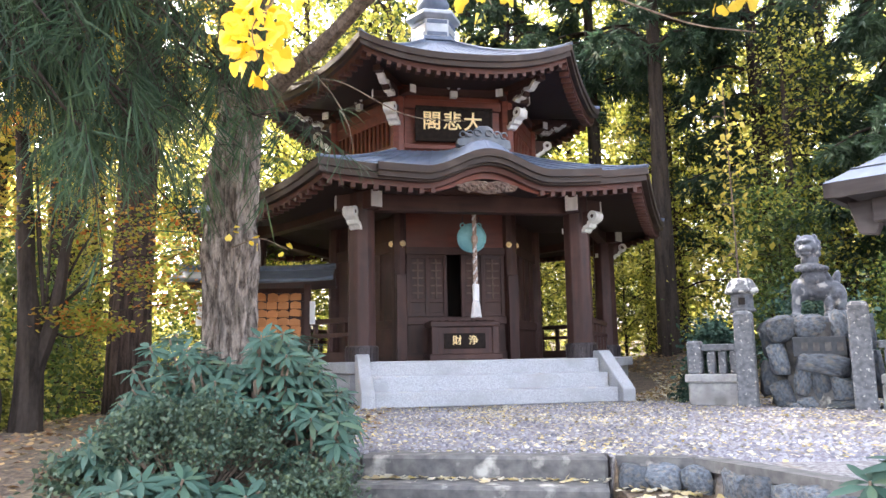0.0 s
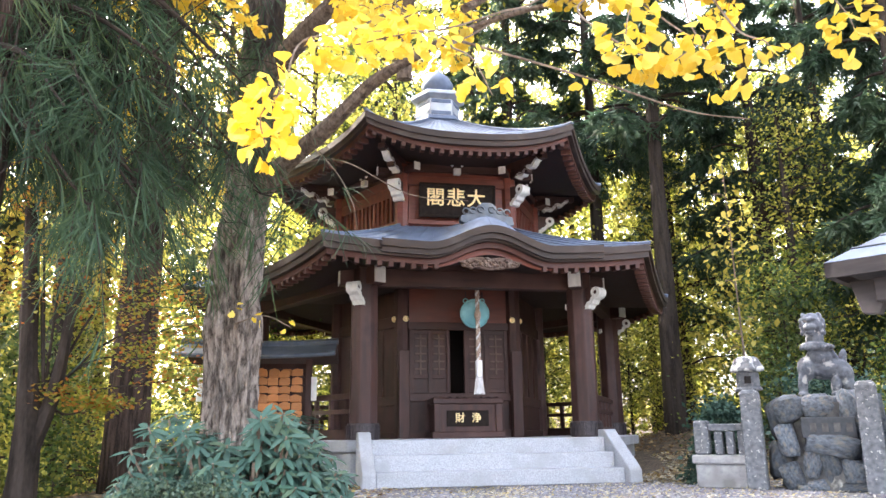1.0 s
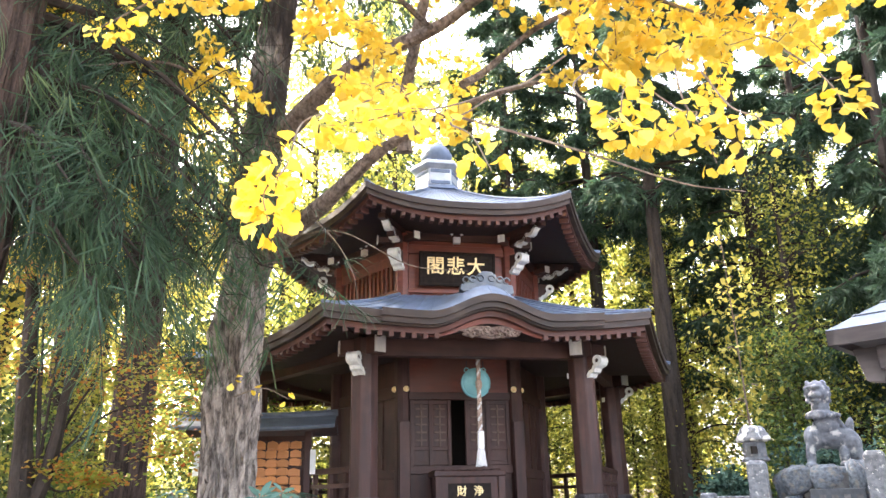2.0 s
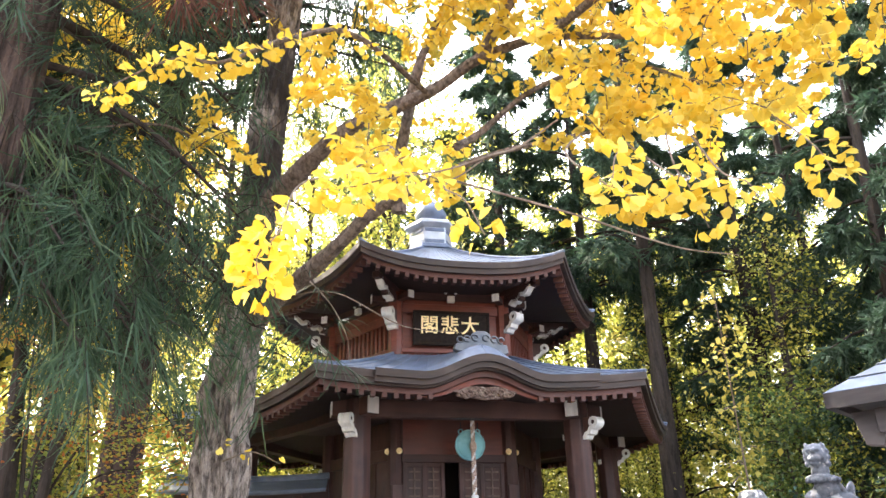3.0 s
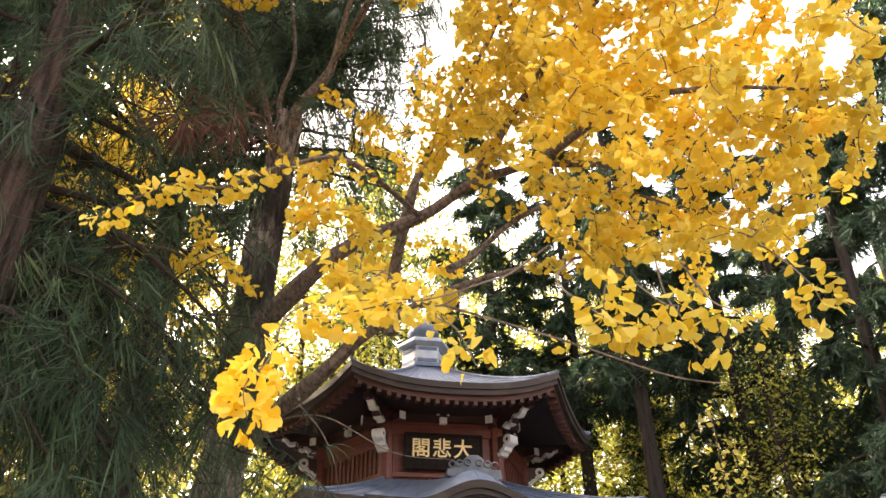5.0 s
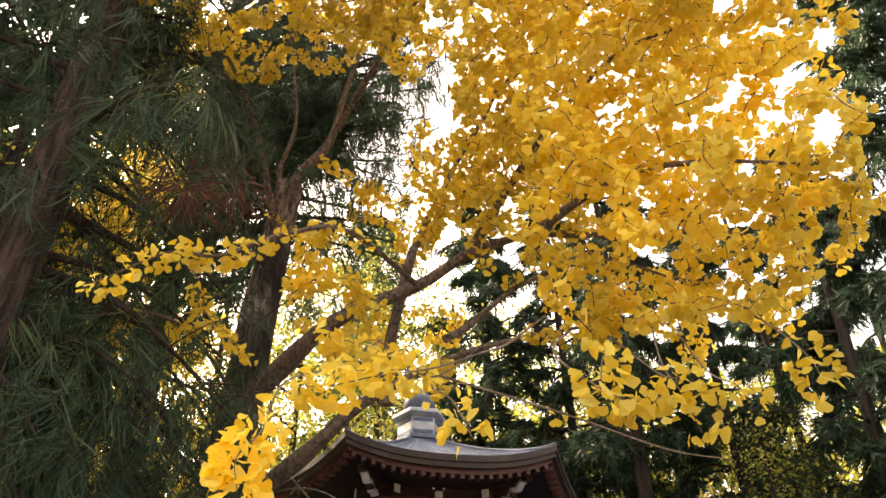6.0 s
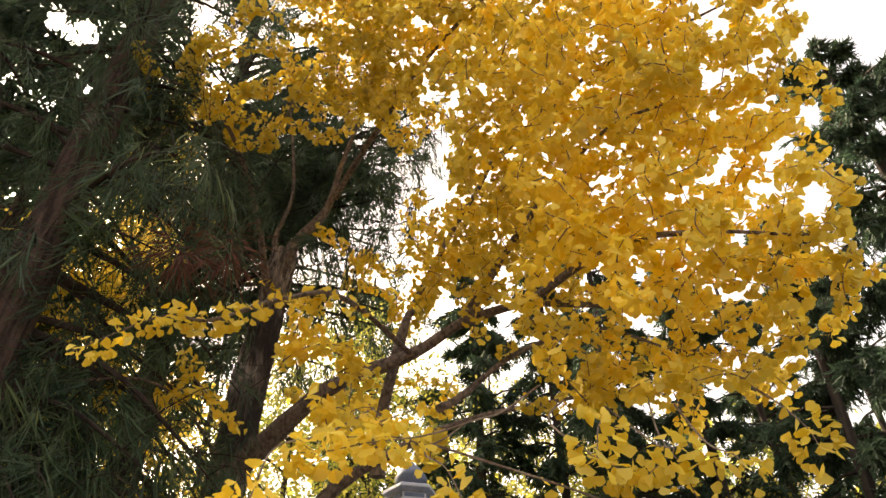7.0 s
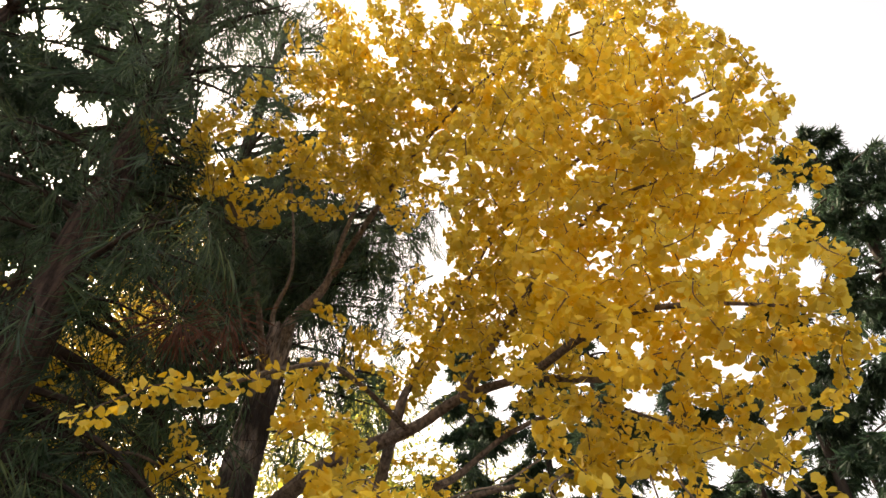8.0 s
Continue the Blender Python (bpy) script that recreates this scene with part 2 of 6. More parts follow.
# ---- mesh helpers ----
class Geo:
    """Vertices and faces that grow piece by piece."""

    def __init__(self):
        self.v, self.f = [], []

    def add(self, vs, fs):
        k = len(self.v)
        self.v += [tuple(p) for p in vs]
        self.f += [tuple(i + k for i in f) for f in fs]
        return self

    def box(self, x0, x1, y0, y1, z0, z1, m=None):
        vs = [Vector((x, y, z)) for z in (z0, z1) for y in (y0, y1) for x in (x0, x1)]
        if m is not None:
            vs = [m @ p for p in vs]
        return self.add(vs, [(0, 2, 3, 1), (4, 5, 7, 6), (0, 1, 5, 4), (2, 6, 7, 3), (0, 4, 6, 2), (1, 3, 7, 5)])

    def tube(self, path, radii, n=8, wob=0.0, caps=True):
        path = [Vector(p) for p in path]
        ref = Vector((0.31, 0.17, 0.93))
        k, vs, fs = len(path), [], []
        for i, p in enumerate(path):
            d = (path[min(i + 1, k - 1)] - path[max(i - 1, 0)]).normalized()
            a = d.cross(ref if abs(d.dot(ref)) < 0.95 else Vector((1, 0, 0))).normalized()
            b = d.cross(a)
            for j in range(n):
                w = 2 * math.pi * j / n
                r = radii[i] * (1 + wob * noise.noise(p * 2.3 + Vector((math.cos(w) * 1.7, math.sin(w) * 1.7, 0))))
                vs.append(p + (a * math.cos(w) + b * math.sin(w)) * r)
        for i in range(k - 1):
            for j in range(n):
                fs.append((i * n + j, i * n + (j + 1) % n, (i + 1) * n + (j + 1) % n, (i + 1) * n + j))
        if caps:
            fs += [tuple(range(n - 1, -1, -1)), tuple(range((k - 1) * n, k * n))]
        return self.add(vs, fs)

    def lathe(self, prof, n=16, m=None):
        vs, fs = [], []
        for r, z in prof:
            for j in range(n):
                w = 2 * math.pi * j / n
                p = Vector((r * math.cos(w), r * math.sin(w), z))
                vs.append(m @ p if m is not None else p)
        for i in range(len(prof) - 1):
            for j in range(n):
                fs.append((i * n + j, i * n + (j + 1) % n, (i + 1) * n + (j + 1) % n, (i + 1) * n + j))
        fs += [tuple(range(n - 1, -1, -1)), tuple(range((len(prof) - 1) * n, len(prof) * n))]
        return self.add(vs, fs)

    def prism(self, outline, y0, y1, m=None):
        """A solid from an outline in the x-z plane, between two depths."""
        k = len(outline)
        vs = [Vector((x, y0, z)) for x, z in outline] + [Vector((x, y1, z)) for x, z in outline]
        if m is not None:
            vs = [m @ p for p in vs]
        fs = [tuple(range(k)), tuple(range(2 * k - 1, k - 1, -1))]
        fs += [((i + 1) % k, i, i + k, (i + 1) % k + k) for i in range(k)]
        return self.add(vs, fs)

    def grid(self, rows):
        """A sheet through rows of points."""
        w = len(rows[0])
        return self.add([p for r in rows for p in r],
                        [(i * w + j, i * w + j + 1, (i + 1) * w + j + 1, (i + 1) * w + j) for i in range(len(rows) - 1) for j in range(w - 1)])

    def mesh(self, name, bevel=0.0, smooth=False, fix=True):
        me = bpy.data.meshes.new(name)
        me.from_pydata(self.v, [], self.f)
        if fix or bevel:
            bm = bmesh.new()
            bm.from_mesh(me)
            bmesh.ops.recalc_face_normals(bm, faces=bm.faces)
            if bevel:
                bmesh.ops.bevel(bm, geom=[e for e in bm.edges if e.is_manifold and e.calc_face_angle(0) > 0.6], offset=bevel, segments=1, affect="EDGES", clamp_overlap=True)
            bm.to_mesh(me)
            bm.free()
        if smooth:
            me.polygons.foreach_set("use_smooth", [True] * len(me.polygons))
        return me


def part(name, geo, material, parent, label="", bevel=0.0, smooth=False):
    """One mesh object under a thing or a part; geo: a Geo or a finished mesh."""
    me = geo.mesh(name, bevel, smooth) if isinstance(geo, Geo) else geo
    if not me.materials:
        me.materials.append(material)
    ob = new(name, me)
    ob.parent = parent
    return tagged(ob, label) if label else ob


def thing(name, label, category, m=None, group="", kind=""):
    ob = new(name)
    ob.empty_display_size = 0.2
    if m is not None:
        ob.matrix_world = m
    return tagged(ob, label, category, group, kind)


def solo(name, geo, material, label, category, m=None, group="", kind="", bevel=0.0, smooth=False):
    me = geo.mesh(name, bevel, smooth) if isinstance(geo, Geo) else geo
    if not me.materials:
        me.materials.append(material)
    ob = new(name, me)
    if m is not None:
        ob.matrix_world = m
    return tagged(ob, label, category, group, kind)


def np_mesh(name, verts, faces, material):
    """A mesh from arrays: verts (n, 3), faces (m, k) with k corners each."""
    me = bpy.data.meshes.new(name)
    n, (m, k) = len(verts), faces.shape
    me.vertices.add(n)
    me.vertices.foreach_set("co", np.ascontiguousarray(verts, dtype=np.float32).ravel())
    me.loops.add(m * k)
    me.loops.foreach_set("vertex_index", np.ascontiguousarray(faces, dtype=np.int32).ravel())
    me.polygons.add(m)
    me.polygons.foreach_set("loop_start", np.arange(0, m * k, k, dtype=np.int32))
    me.update(calc_edges=True)
    me.materials.append(material)
    return me


def unit(a):
    return a / np.maximum(np.linalg.norm(a, axis=1, keepdims=True), 1e-9)


# leaf outlines: length along y, face up z
FAN_V = np.array([(0, 0, 0), (-0.6, 0.48, 0.1), (-0.5, 0.76, 0.03), (-0.2, 0.9, -0.03), (0, 0.83, 0.04), (0.2, 0.9, -0.03), (0.5, 0.76, 0.03), (0.6, 0.48, 0.1)])
FAN_F = np.array([(0, 4, 3, 2, 1), (0, 7, 6, 5, 4)])
OVAL_V = np.array([(0, 0, 0), (-0.3, 0.45, 0.06), (0, 1, -0.05), (0.3, 0.45, 0.06)])
OVAL_F = np.array([(0, 3, 2, 1)])
LONG_V = np.array([(0, 0, 0), (-0.13, 0.4, 0.03), (-0.1, 0.75, -0.02), (0, 1, -0.1), (0.1, 0.75, -0.02), (0.13, 0.4, 0.03), (0, 0.4, -0.01), (0, 0.75, -0.06)])
LONG_F = np.array([(0, 6, 1, 1), (1, 6, 7, 2), (2, 7, 3, 3), (0, 5, 6, 6), (6, 5, 4, 7), (7, 4, 3, 3)])
CORD_V = np.array([(-0.03, 0, 0), (0.03, 0, 0), (-0.034, 0.35, 0.03), (0.034, 0.35, 0.03), (-0.026, 0.7, -0.02), (0.026, 0.7, -0.02), (-0.006, 1, -0.16), (0.006, 1, -0.16)])
CORD_F = np.array([(0, 1, 3, 2), (2, 3, 5, 4), (4, 5, 7, 6)])
BLADE_V = np.array([(-0.05, 0, 0), (0.05, 0, 0), (0.045, 0.6, 0.0), (0.0, 1, -0.06)])
BLADE_F = np.array([(0, 1, 2, 3)])


def leaves(name, P, D, U, S, tv, tf, material):
    """One mesh of many leaves: at P, along D, facing about U, of length S."""
    D = unit(D)
    X = unit(np.cross(D, U))
    Z = np.cross(X, D)
    S = np.asarray(S)[:, None]
    k = len(tv)
    V = np.stack([P + S * (X * a + D * b + Z * c) for a, b, c in tv], 1).reshape(-1, 3)
    F = (tf[None] + (np.arange(len(P)) * k)[:, None, None]).reshape(-1, tf.shape[1])
    if tf.shape[1] == 4 and (tf[:, 2] == tf[:, 3]).any():
        tri = np.concatenate([F[:, [0, 1, 2]], F[np.tile(tf[:, 2] != tf[:, 3], len(P))][:, [0, 2, 3]]])
        return np_mesh(name, V, tri, material)
    return np_mesh(name, V, F, material)


RNG = np.random.default_rng(7)


def rand_dirs(n, flat=1.0):
    d = RNG.normal(size=(n, 3))
    d[:, 2] *= flat
    return unit(d)
# ---- ground: upper yard at z = 0, falling to the path on which the camera stands ----
def edge_y(x):
    """Where the raised yard ends towards the path."""
    if x < 1.0:
        return 4.72 - 0.19 * x
    return 4.53 - 0.4 * (x - 1.0) - 2.2 * max(0.0, x - 1.42) ** 1.2 - 0.6 * max(0, x - 2.2)


def ground_z(x, y):
    e = edge_y(min(max(x, -0.62), 4.0))
    low = -0.16 - 0.2 * max(0.0, 4.3 - y)
    if -0.7 < x < 0.98:
        e, low = e + 0.2, -0.32 - 0.165 * max(0.0, 4.1 - y)
    low = max(low, -1.0)
    if x < -0.62:
        k = min(1, max(0, (4.9 + 0.25 * x - y) / 4.4))
        z = -1.0 * k
    else:
        z = low if y < e + (0.03 if x > 1.0 else -0.06) else 0.0
    if x > 2.4:
        z = max(z, z + (0 - z) * min(1, (x - 2.4) / 1.2))
    # leaf-covered bank behind the hall, and a rise behind the fence
    bank = 0.9 * math.exp(-((x - 6.5) / 3.0) ** 2 - ((y - 16.5) / 3.2) ** 2)
    drop = -0.6 * min(1, max(0, (-4.2 - x) / 3)) if y > 4 else 0
    far = 0.06 * max(0, y - 20) if y < 120 else 6.0
    return z + bank + drop + far + 0.02 * noise.noise(Vector((x * 0.7, y * 0.7, 0)))


def spread(a, b, step, ends):
    core = list(np.arange(a, b, step))
    return [a - e for e in reversed(ends)] + core + [b + e for e in ends]


gx = spread(-6, 0.9, 0.12, [0.4, 1, 2, 4, 8, 16, 40, 120, 500, 2500])[:-10] + list(np.arange(0.9, 2.46, 0.04)) + spread(2.5, 6, 0.12, [0.4, 1, 2, 4, 8, 16, 40, 120, 500, 2500])[10:]
gy = spread(-1, 2.6, 0.12, [0.4, 1, 2, 4, 8, 16, 40, 120, 500, 2500])[:-10] + list(np.arange(2.6, 4.96, 0.04)) + spread(5, 13, 0.12, [0.4, 1, 2, 4, 8, 16, 40, 120, 500, 2500])[10:]
gg = Geo().grid([[(x, y, ground_z(x, y)) for x in gx] for y in gy])
gm = gg.mesh("ground", fix=False)
gm.materials.append(GROUND)
at = gm.attributes.new("earth", "FLOAT", "POINT")
at.data.foreach_set("value", [0.0 if (-1.6 < v[0] < 6 and edge_y(min(max(v[0], -0.62), 4)) - 0.05 < v[1] < 10.6) else 1.0 for v in gg.v])
tagged(new("ground", gm), "grey gravel yard and earth with fallen leaves", "ground", kind="structure")

# ---- the hexagonal hall ----
HALL = pose(-0.112, 13.6, 0, 0, 0, 11.14)
hall = thing("hexagonal_hall", "two-tiered hexagonal temple hall of dark red-brown wood with copper roofs", "temple hall", HALL)
C60 = math.cos(math.radians(30))


def side(k):
    """Turns the front side (facing -y) to side k."""
    return Matrix.Rotation(math.radians(60 * k), 4, "Z")


def hexv(r, k):
    a = math.radians(60 * k)
    return Vector((r * math.cos(a), r * math.sin(a), 0))


def hex_ring(g, r, z0, z1):
    return g.lathe([(r, z0), (r, z1)], 6)


# stone platform and stairs
plat = part("stone_platform", hex_ring(Geo(), 3.62, 0, 0.40), GRANITE, hall, "pale granite platform", 0.01)
part("platform_slab", hex_ring(Geo(), 3.72, 0.404, 0.56), GRANITE, hall, "", 0.015)
for top, y0, y1, w in ((0.56, -3.55, -3.15, 1.57), (0.373, -3.85, -3.56, 1.57), (0.186, -4.15, -3.86, 1.57)):
    part("stair_step", Geo().box(-w, w, y0, y1, 0, top), GRANITE, hall, "", 0.012)
for s in (-1, 1):
    g = Geo()
    g.prism([(-4.27, 0), (-4.27, 0.17), (-4.2, 0.22), (-3.52, 0.66), (-3.3, 0.66), (-3.3, 0)], -0.085, 0.085,
            Matrix.Translation((s * 1.665, 0, 0)) @ Matrix.Rotation(math.radians(90), 4, "Z"))
    part("stair_cheek", g, GRANITE, hall, "", 0.012)

# pillars with fluted shoes
pil = Geo().lathe([(0.205, 0.56), (0.195, 2.94)], 8, Matrix.Rotation(math.radians(22.5), 4, "Z")).mesh("pillar", 0.012)
pil.materials.append(WOOD)
shoe = Geo().lathe([(0.222, 0.562), (0.222, 0.77), (0.212, 0.78)], 32).mesh("shoe")
flute = Geo().box(-0.012, 0.012, -0.008, 0.008, 0.575, 0.755).mesh("flute")
for k in range(6):
    m = Matrix.Translation(hexv(3.233, k)) @ Matrix.Rotation(math.radians(60 * k - 60), 4, "Z")
    p = part("pillar", pil, WOOD, hall)
    p.matrix_basis = m
    sh = part("pillar_shoe", shoe, IRON, p, "dark fluted metal shoe")
    for j in range(24):
        part("flute", flute, IRON, sh).matrix_basis = Matrix.Rotation(2 * math.pi * j / 24, 4, "Z") @ Matrix.Translation((0, -0.226, 0))
    part("name_tag", Geo().box(-0.03, 0.03, -0.215, -0.2, 2.42, 2.5), PAPER, p, "small white paper tag")


def nose(parent, m, s=1.0, wavy=False):
    """A carved beam end: a dark core edged by a white ribbon that rolls up at its end, or waves outwards."""
    if wavy:
        line = [(0.04 + 0.5 * q, -0.06 + 0.21 * q + 0.026 * math.sin(q * 15.5)) for q in np.linspace(0, 1, 19)]
        roll = []
    else:
        line = [(0.0, -0.2), (0.045, -0.195), (0.075, -0.15), (0.13, -0.135), (0.155, -0.085), (0.21, -0.06)]
        roll = [(0.215 + 0.056 * math.cos(w), 0.0 + 0.056 * math.sin(w)) for w in np.linspace(-1.2, 4.4, 14)]
    g = Geo()
    pts = [Vector((x * s, 0, z * s)) for x, z in line + roll]
    k = len(pts)
    up, lo = [], []
    for i, p in enumerate(pts):
        d = (pts[min(i + 1, k - 1)] - pts[max(i - 1, 0)]).normalized()
        n_ = Vector((-d.z, 0, d.x)) * (0.034 if wavy else 0.03) * s * (1 - 0.3 * i / k)
        up.append(p + n_)
        lo.append(p - n_)
    h = (0.06 if wavy else 0.085) * s
    rows = [[q + Vector((0, y, 0)) for q in side_] for side_, y in ((up, -h), (up, h), (lo, h), (lo, -h), (up, -h))]
    g.grid(rows)
    g.add([rows[0][0], rows[1][0], rows[2][0], rows[3][0], rows[0][-1], rows[1][-1], rows[2][-1], rows[3][-1]], [(0, 1, 2, 3), (7, 6, 5, 4)])
    ob = part("beam_nose", g, WHITE, parent, "white painted carved beam end")
    ob.matrix_basis = m
    if wavy:
        out = [(-0.1, -0.05), (0.04, -0.03), (0.54, 0.17), (0.54, 0.24), (-0.1, 0.24)]
    else:
        out = [(-0.12, -0.17), (0.04, -0.165), (0.13, -0.1), (0.2, -0.03), (0.26, 0.02), (0.24, 0.08), (-0.12, 0.09)]
    core_g = Geo().prism([(x * s, z * s) for x, z in out], -h * 0.72, h * 0.72)
    if not wavy:
        core_g.prism([((0.215 + 0.05 * math.cos(w)) * s, 0.05 * math.sin(w) * s) for w in np.linspace(0, 5.8, 13)], -h * 0.9, h * 0.9)
    part("nose_core", core_g, WOOD, ob)
    return ob


# beams, brackets and noses of the porch ring
a_p = 3.233 * C60
for k in range(6):
    m = side(k)
    part("head_beam", Geo().box(-1.98, 1.98, -a_p - 0.09, -a_p + 0.09, 2.69, 2.94, m), WOOD_SIDE, hall, "", 0.01)
    part("wall_plate", Geo().box(-1.75, 1.75, -a_p - 0.07, -a_p + 0.07, 2.945, 3.03, m), WOOD_SIDE, hall)
    for s in (-1, 1):
        e = m @ Vector((s * 1.985, -a_p, 2.815))
        part("beam_end", Geo().box(-0.012, 0.012, -0.092, 0.092, -0.115, 0.115, Matrix.Translation(e) @ m), WHITE, hall, "white painted beam end", 0.004)


for k in range(6):
    nose(hall, Matrix.Rotation(math.radians(60 * k), 4, "Z") @ Matrix.Translation((3.38, 0, 2.62)), 1.0)


def eave(s, low, tip):
    return low + (tip - low) * abs(s) ** 2.6


def swell(x):
    """The rise of the curved gable over the eave."""
    return 0.27 * math.cos(math.pi * min(1, abs(x) / 0.88) / 2) ** 2


def roof(R, low, tip, r_top, z_top, power, bump_h, name, label):
    """A six-sided roof with swept-up corners; the front side may swell into a curved gable."""
    rib, front_low = Geo(), low
    for k in range(6):
        low = front_low - (0.1 if k and bump_h else 0.0)
        m, rows = side(k), []
        for i in range(17):
            q = i / 16
            a = C60 * (R + (r_top - R) * q)
            row = []
            for j in range(49):
                s = j / 24 - 1
                x = s * a / C60 / 2
                z = low + (z_top - low) * q ** power + (eave(s, low, tip) - low) * (1 - q) ** 1.6
                if k == 0 and bump_h:
                    z += swell(x) * (1 + 0.75 * min(1, q / 0.12)) * max(0.0, 1 - q) ** 0.9
                row.append(m @ Vector((x, -a, z)))
            rows.append(row)
        part("roof_side", Geo().grid(rows), COPPER, hall, label, 0, True)
        for j in range(1, 49):
            if j % 3 == 0:
                path = [r[j] + Vector((0, 0, 0.006)) for r in rows]
                rib.tube(path, [0.009] * len(path), 4)
        hip = [r[0] + Vector((0, 0, 0.012)) for r in rows]
        part("hip_roll", Geo().tube(hip, [0.03] * len(hip), 6), COPPER, hall)
        # fascia in two boards and the eave board below
        for nm, off, h0, h1, ins, mt in (("fascia", 0.0, -0.1, 0.0, 0.0, FASCIA), ("fascia_under", -0.1, -0.085, 0.0, 0.035, FASCIA), ("eave_board", -0.185, -0.075, 0.0, 0.12, EAVE_RED)):
            g, n = Geo(), 48
            up, lo, ui, li = [], [], [], []
            for j in range(n + 1):
                s = 2 * j / n - 1
                a = C60 * (R - ins)
                x, z = s * a / C60 / 2, eave(s, low, tip) + off
                if k == 0 and bump_h:
                    z += swell(x)
                up.append(m @ Vector((x, -a, z + h1)))
                lo.append(m @ Vector((x, -a, z + h0)))
                a2 = a - 0.09
                ui.append(m @ Vector((s * a2 / C60 / 2, -a2, z + h1 + 0.01)))
                li.append(m @ Vector((s * a2 / C60 / 2, -a2, z + h0)))
            g.grid([ui, up, lo, li])
            part(nm, g, mt, hall, "", 0, False)
        # soffit, the eave's shade held in its colour
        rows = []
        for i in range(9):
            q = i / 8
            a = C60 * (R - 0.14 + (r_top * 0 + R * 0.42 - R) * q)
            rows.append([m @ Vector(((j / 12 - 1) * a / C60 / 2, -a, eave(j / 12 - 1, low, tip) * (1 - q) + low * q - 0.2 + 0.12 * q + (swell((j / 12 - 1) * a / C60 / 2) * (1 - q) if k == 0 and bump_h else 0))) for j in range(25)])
        part("soffit", Geo().grid(rows), SOFFIT, hall, "wooden soffit with eave shade in its colour", 0, True)
    part("roof_seams", rib, COPPER, hall)
    # rafters under the eaves
    raf = Geo().box(-0.03, 0.03, -0.03, 0.12, -0.075, 0.005).mesh("rafter")
    raf.materials.append(EAVE_RED)
    n = int(R / 0.155)
    for k in range(6):
        low = front_low - (0.1 if k and bump_h else 0.0)
        for j in range(n):
            s = (j + 0.5) / n * 2 - 1
            a = C60 * (R - 0.16)
            x = s * a / C60 / 2
            if k == 0 and bump_h and abs(x) < 0.72:
                continue
            ob = part("rafter", raf, EAVE_RED, hall)
            z = eave(s, low, tip) - 0.245
            if k == 0 and bump_h:
                z += swell(x)
            ob.matrix_basis = side(k) @ Matrix.Translation((x, -a, z)) @ Matrix.Rotation(math.radians(4), 4, "X")


roof(4.535, 3.06, 3.18, 1.95, 3.93, 1.15, 0.25, "lower_roof", "blue-grey weathered copper sheet roof")
roof(3.30, 5.13, 5.40, 0.42, 6.44, 1.3, 0.0, "upper_roof", "blue-grey weathered copper sheet roof")

# curved gable: red board, carving, ridge ornament
arch = Geo().grid([[(x, y, 3.07 - 0.18 - dz * (1 - (x / 1.3) ** 2) + swell(x)) for x in np.linspace(-1.25, 1.25, 41)] for y, dz in ((-3.7, 0.0), (-3.74, 0.0), (-3.74, 0.17), (-3.7, 0.17))])
part("gable_board", arch, WOOD_RED, hall, "red-brown curved gable board")
proud = Geo().grid([[(x, y, eave(x / 2.2, 3.06, 3.18) + dz + swell(x)) for x in np.linspace(-1.5, 1.56, 61)] for y, dz in ((-3.86, 0.022), (-3.985, 0.016), (-3.985, -0.085), (-3.95, -0.085), (-3.95, -0.16), (-3.86, -0.16))])
part("gable_fascia", proud, FASCIA, hall, "weathered fascia of the curved gable")
flower = part("gable_carving", Geo().prism([(0.42 * math.cos(w) * (1 + 0.09 * math.sin(9 * w)), 2.865 + 0.085 * math.sin(w) * (1 + 0.15 * math.sin(7 * w))) for w in np.linspace(0, 6.1, 36)], -3.765, -3.735), CARVING, hall, "weathered carved flower panel", 0.006)
for j in range(15):
    u = (j - 7) / 7
    r = 0.05 * (1.15 - 0.6 * abs(u))
    cx_, cz_ = u * 0.37, 2.868 - 0.035 * abs(u) + 0.024 * math.sin(j * 2.4)
    part("petal", Geo().tube([(cx_ + r * (1 - 0.45 * q) * math.cos(q * 6 + j), -3.772 - 0.014 * q, cz_ + r * (1 - 0.45 * q) * math.sin(q * 6 + j)) for q in np.linspace(0, 1, 9)], [0.012 + 0.008 * math.sin(q * 3.1) for q in np.linspace(0, 1, 9)], 6), CARVING, flower)
orn = [(-0.42, 3.6), (-0.4, 3.68), (-0.3, 3.7), (-0.26, 3.77), (-0.17, 3.76), (-0.14, 3.83), (-0.07, 3.88), (0.07, 3.88), (0.14, 3.83),
       (0.17, 3.76), (0.26, 3.77), (0.3, 3.7), (0.4, 3.68), (0.42, 3.56), (0.2, 3.5), (-0.2, 3.5)]
ridge = part("ridge_ornament", Geo().prism([(x * 0.95 + 0.07, z - 0.035) for x, z in orn], -3.38, -3.26), SLATE, hall, "dark scrolled ridge-end ornament", 0.01)
for j in range(6):
    x = (-0.3, -0.2, -0.08, 0.08, 0.2, 0.3)[j] + 0.06
    part("scroll", Geo().tube([(x + 0.045 * math.cos(w), -3.39, 3.69 + 0.06 * (1 - abs(x - 0.06) / 0.4) + 0.045 * math.sin(w)) for w in np.linspace(0, 5.2, 10)], [0.013] * 10, 5), SLATE, ridge)
part("gable_ridge", Geo().tube([(0.03, -3.3, 3.6), (0.03, -2.6, 3.74), (0.03, -1.7, 3.9)], [0.06, 0.06, 0.06], 8), COPPER, hall)


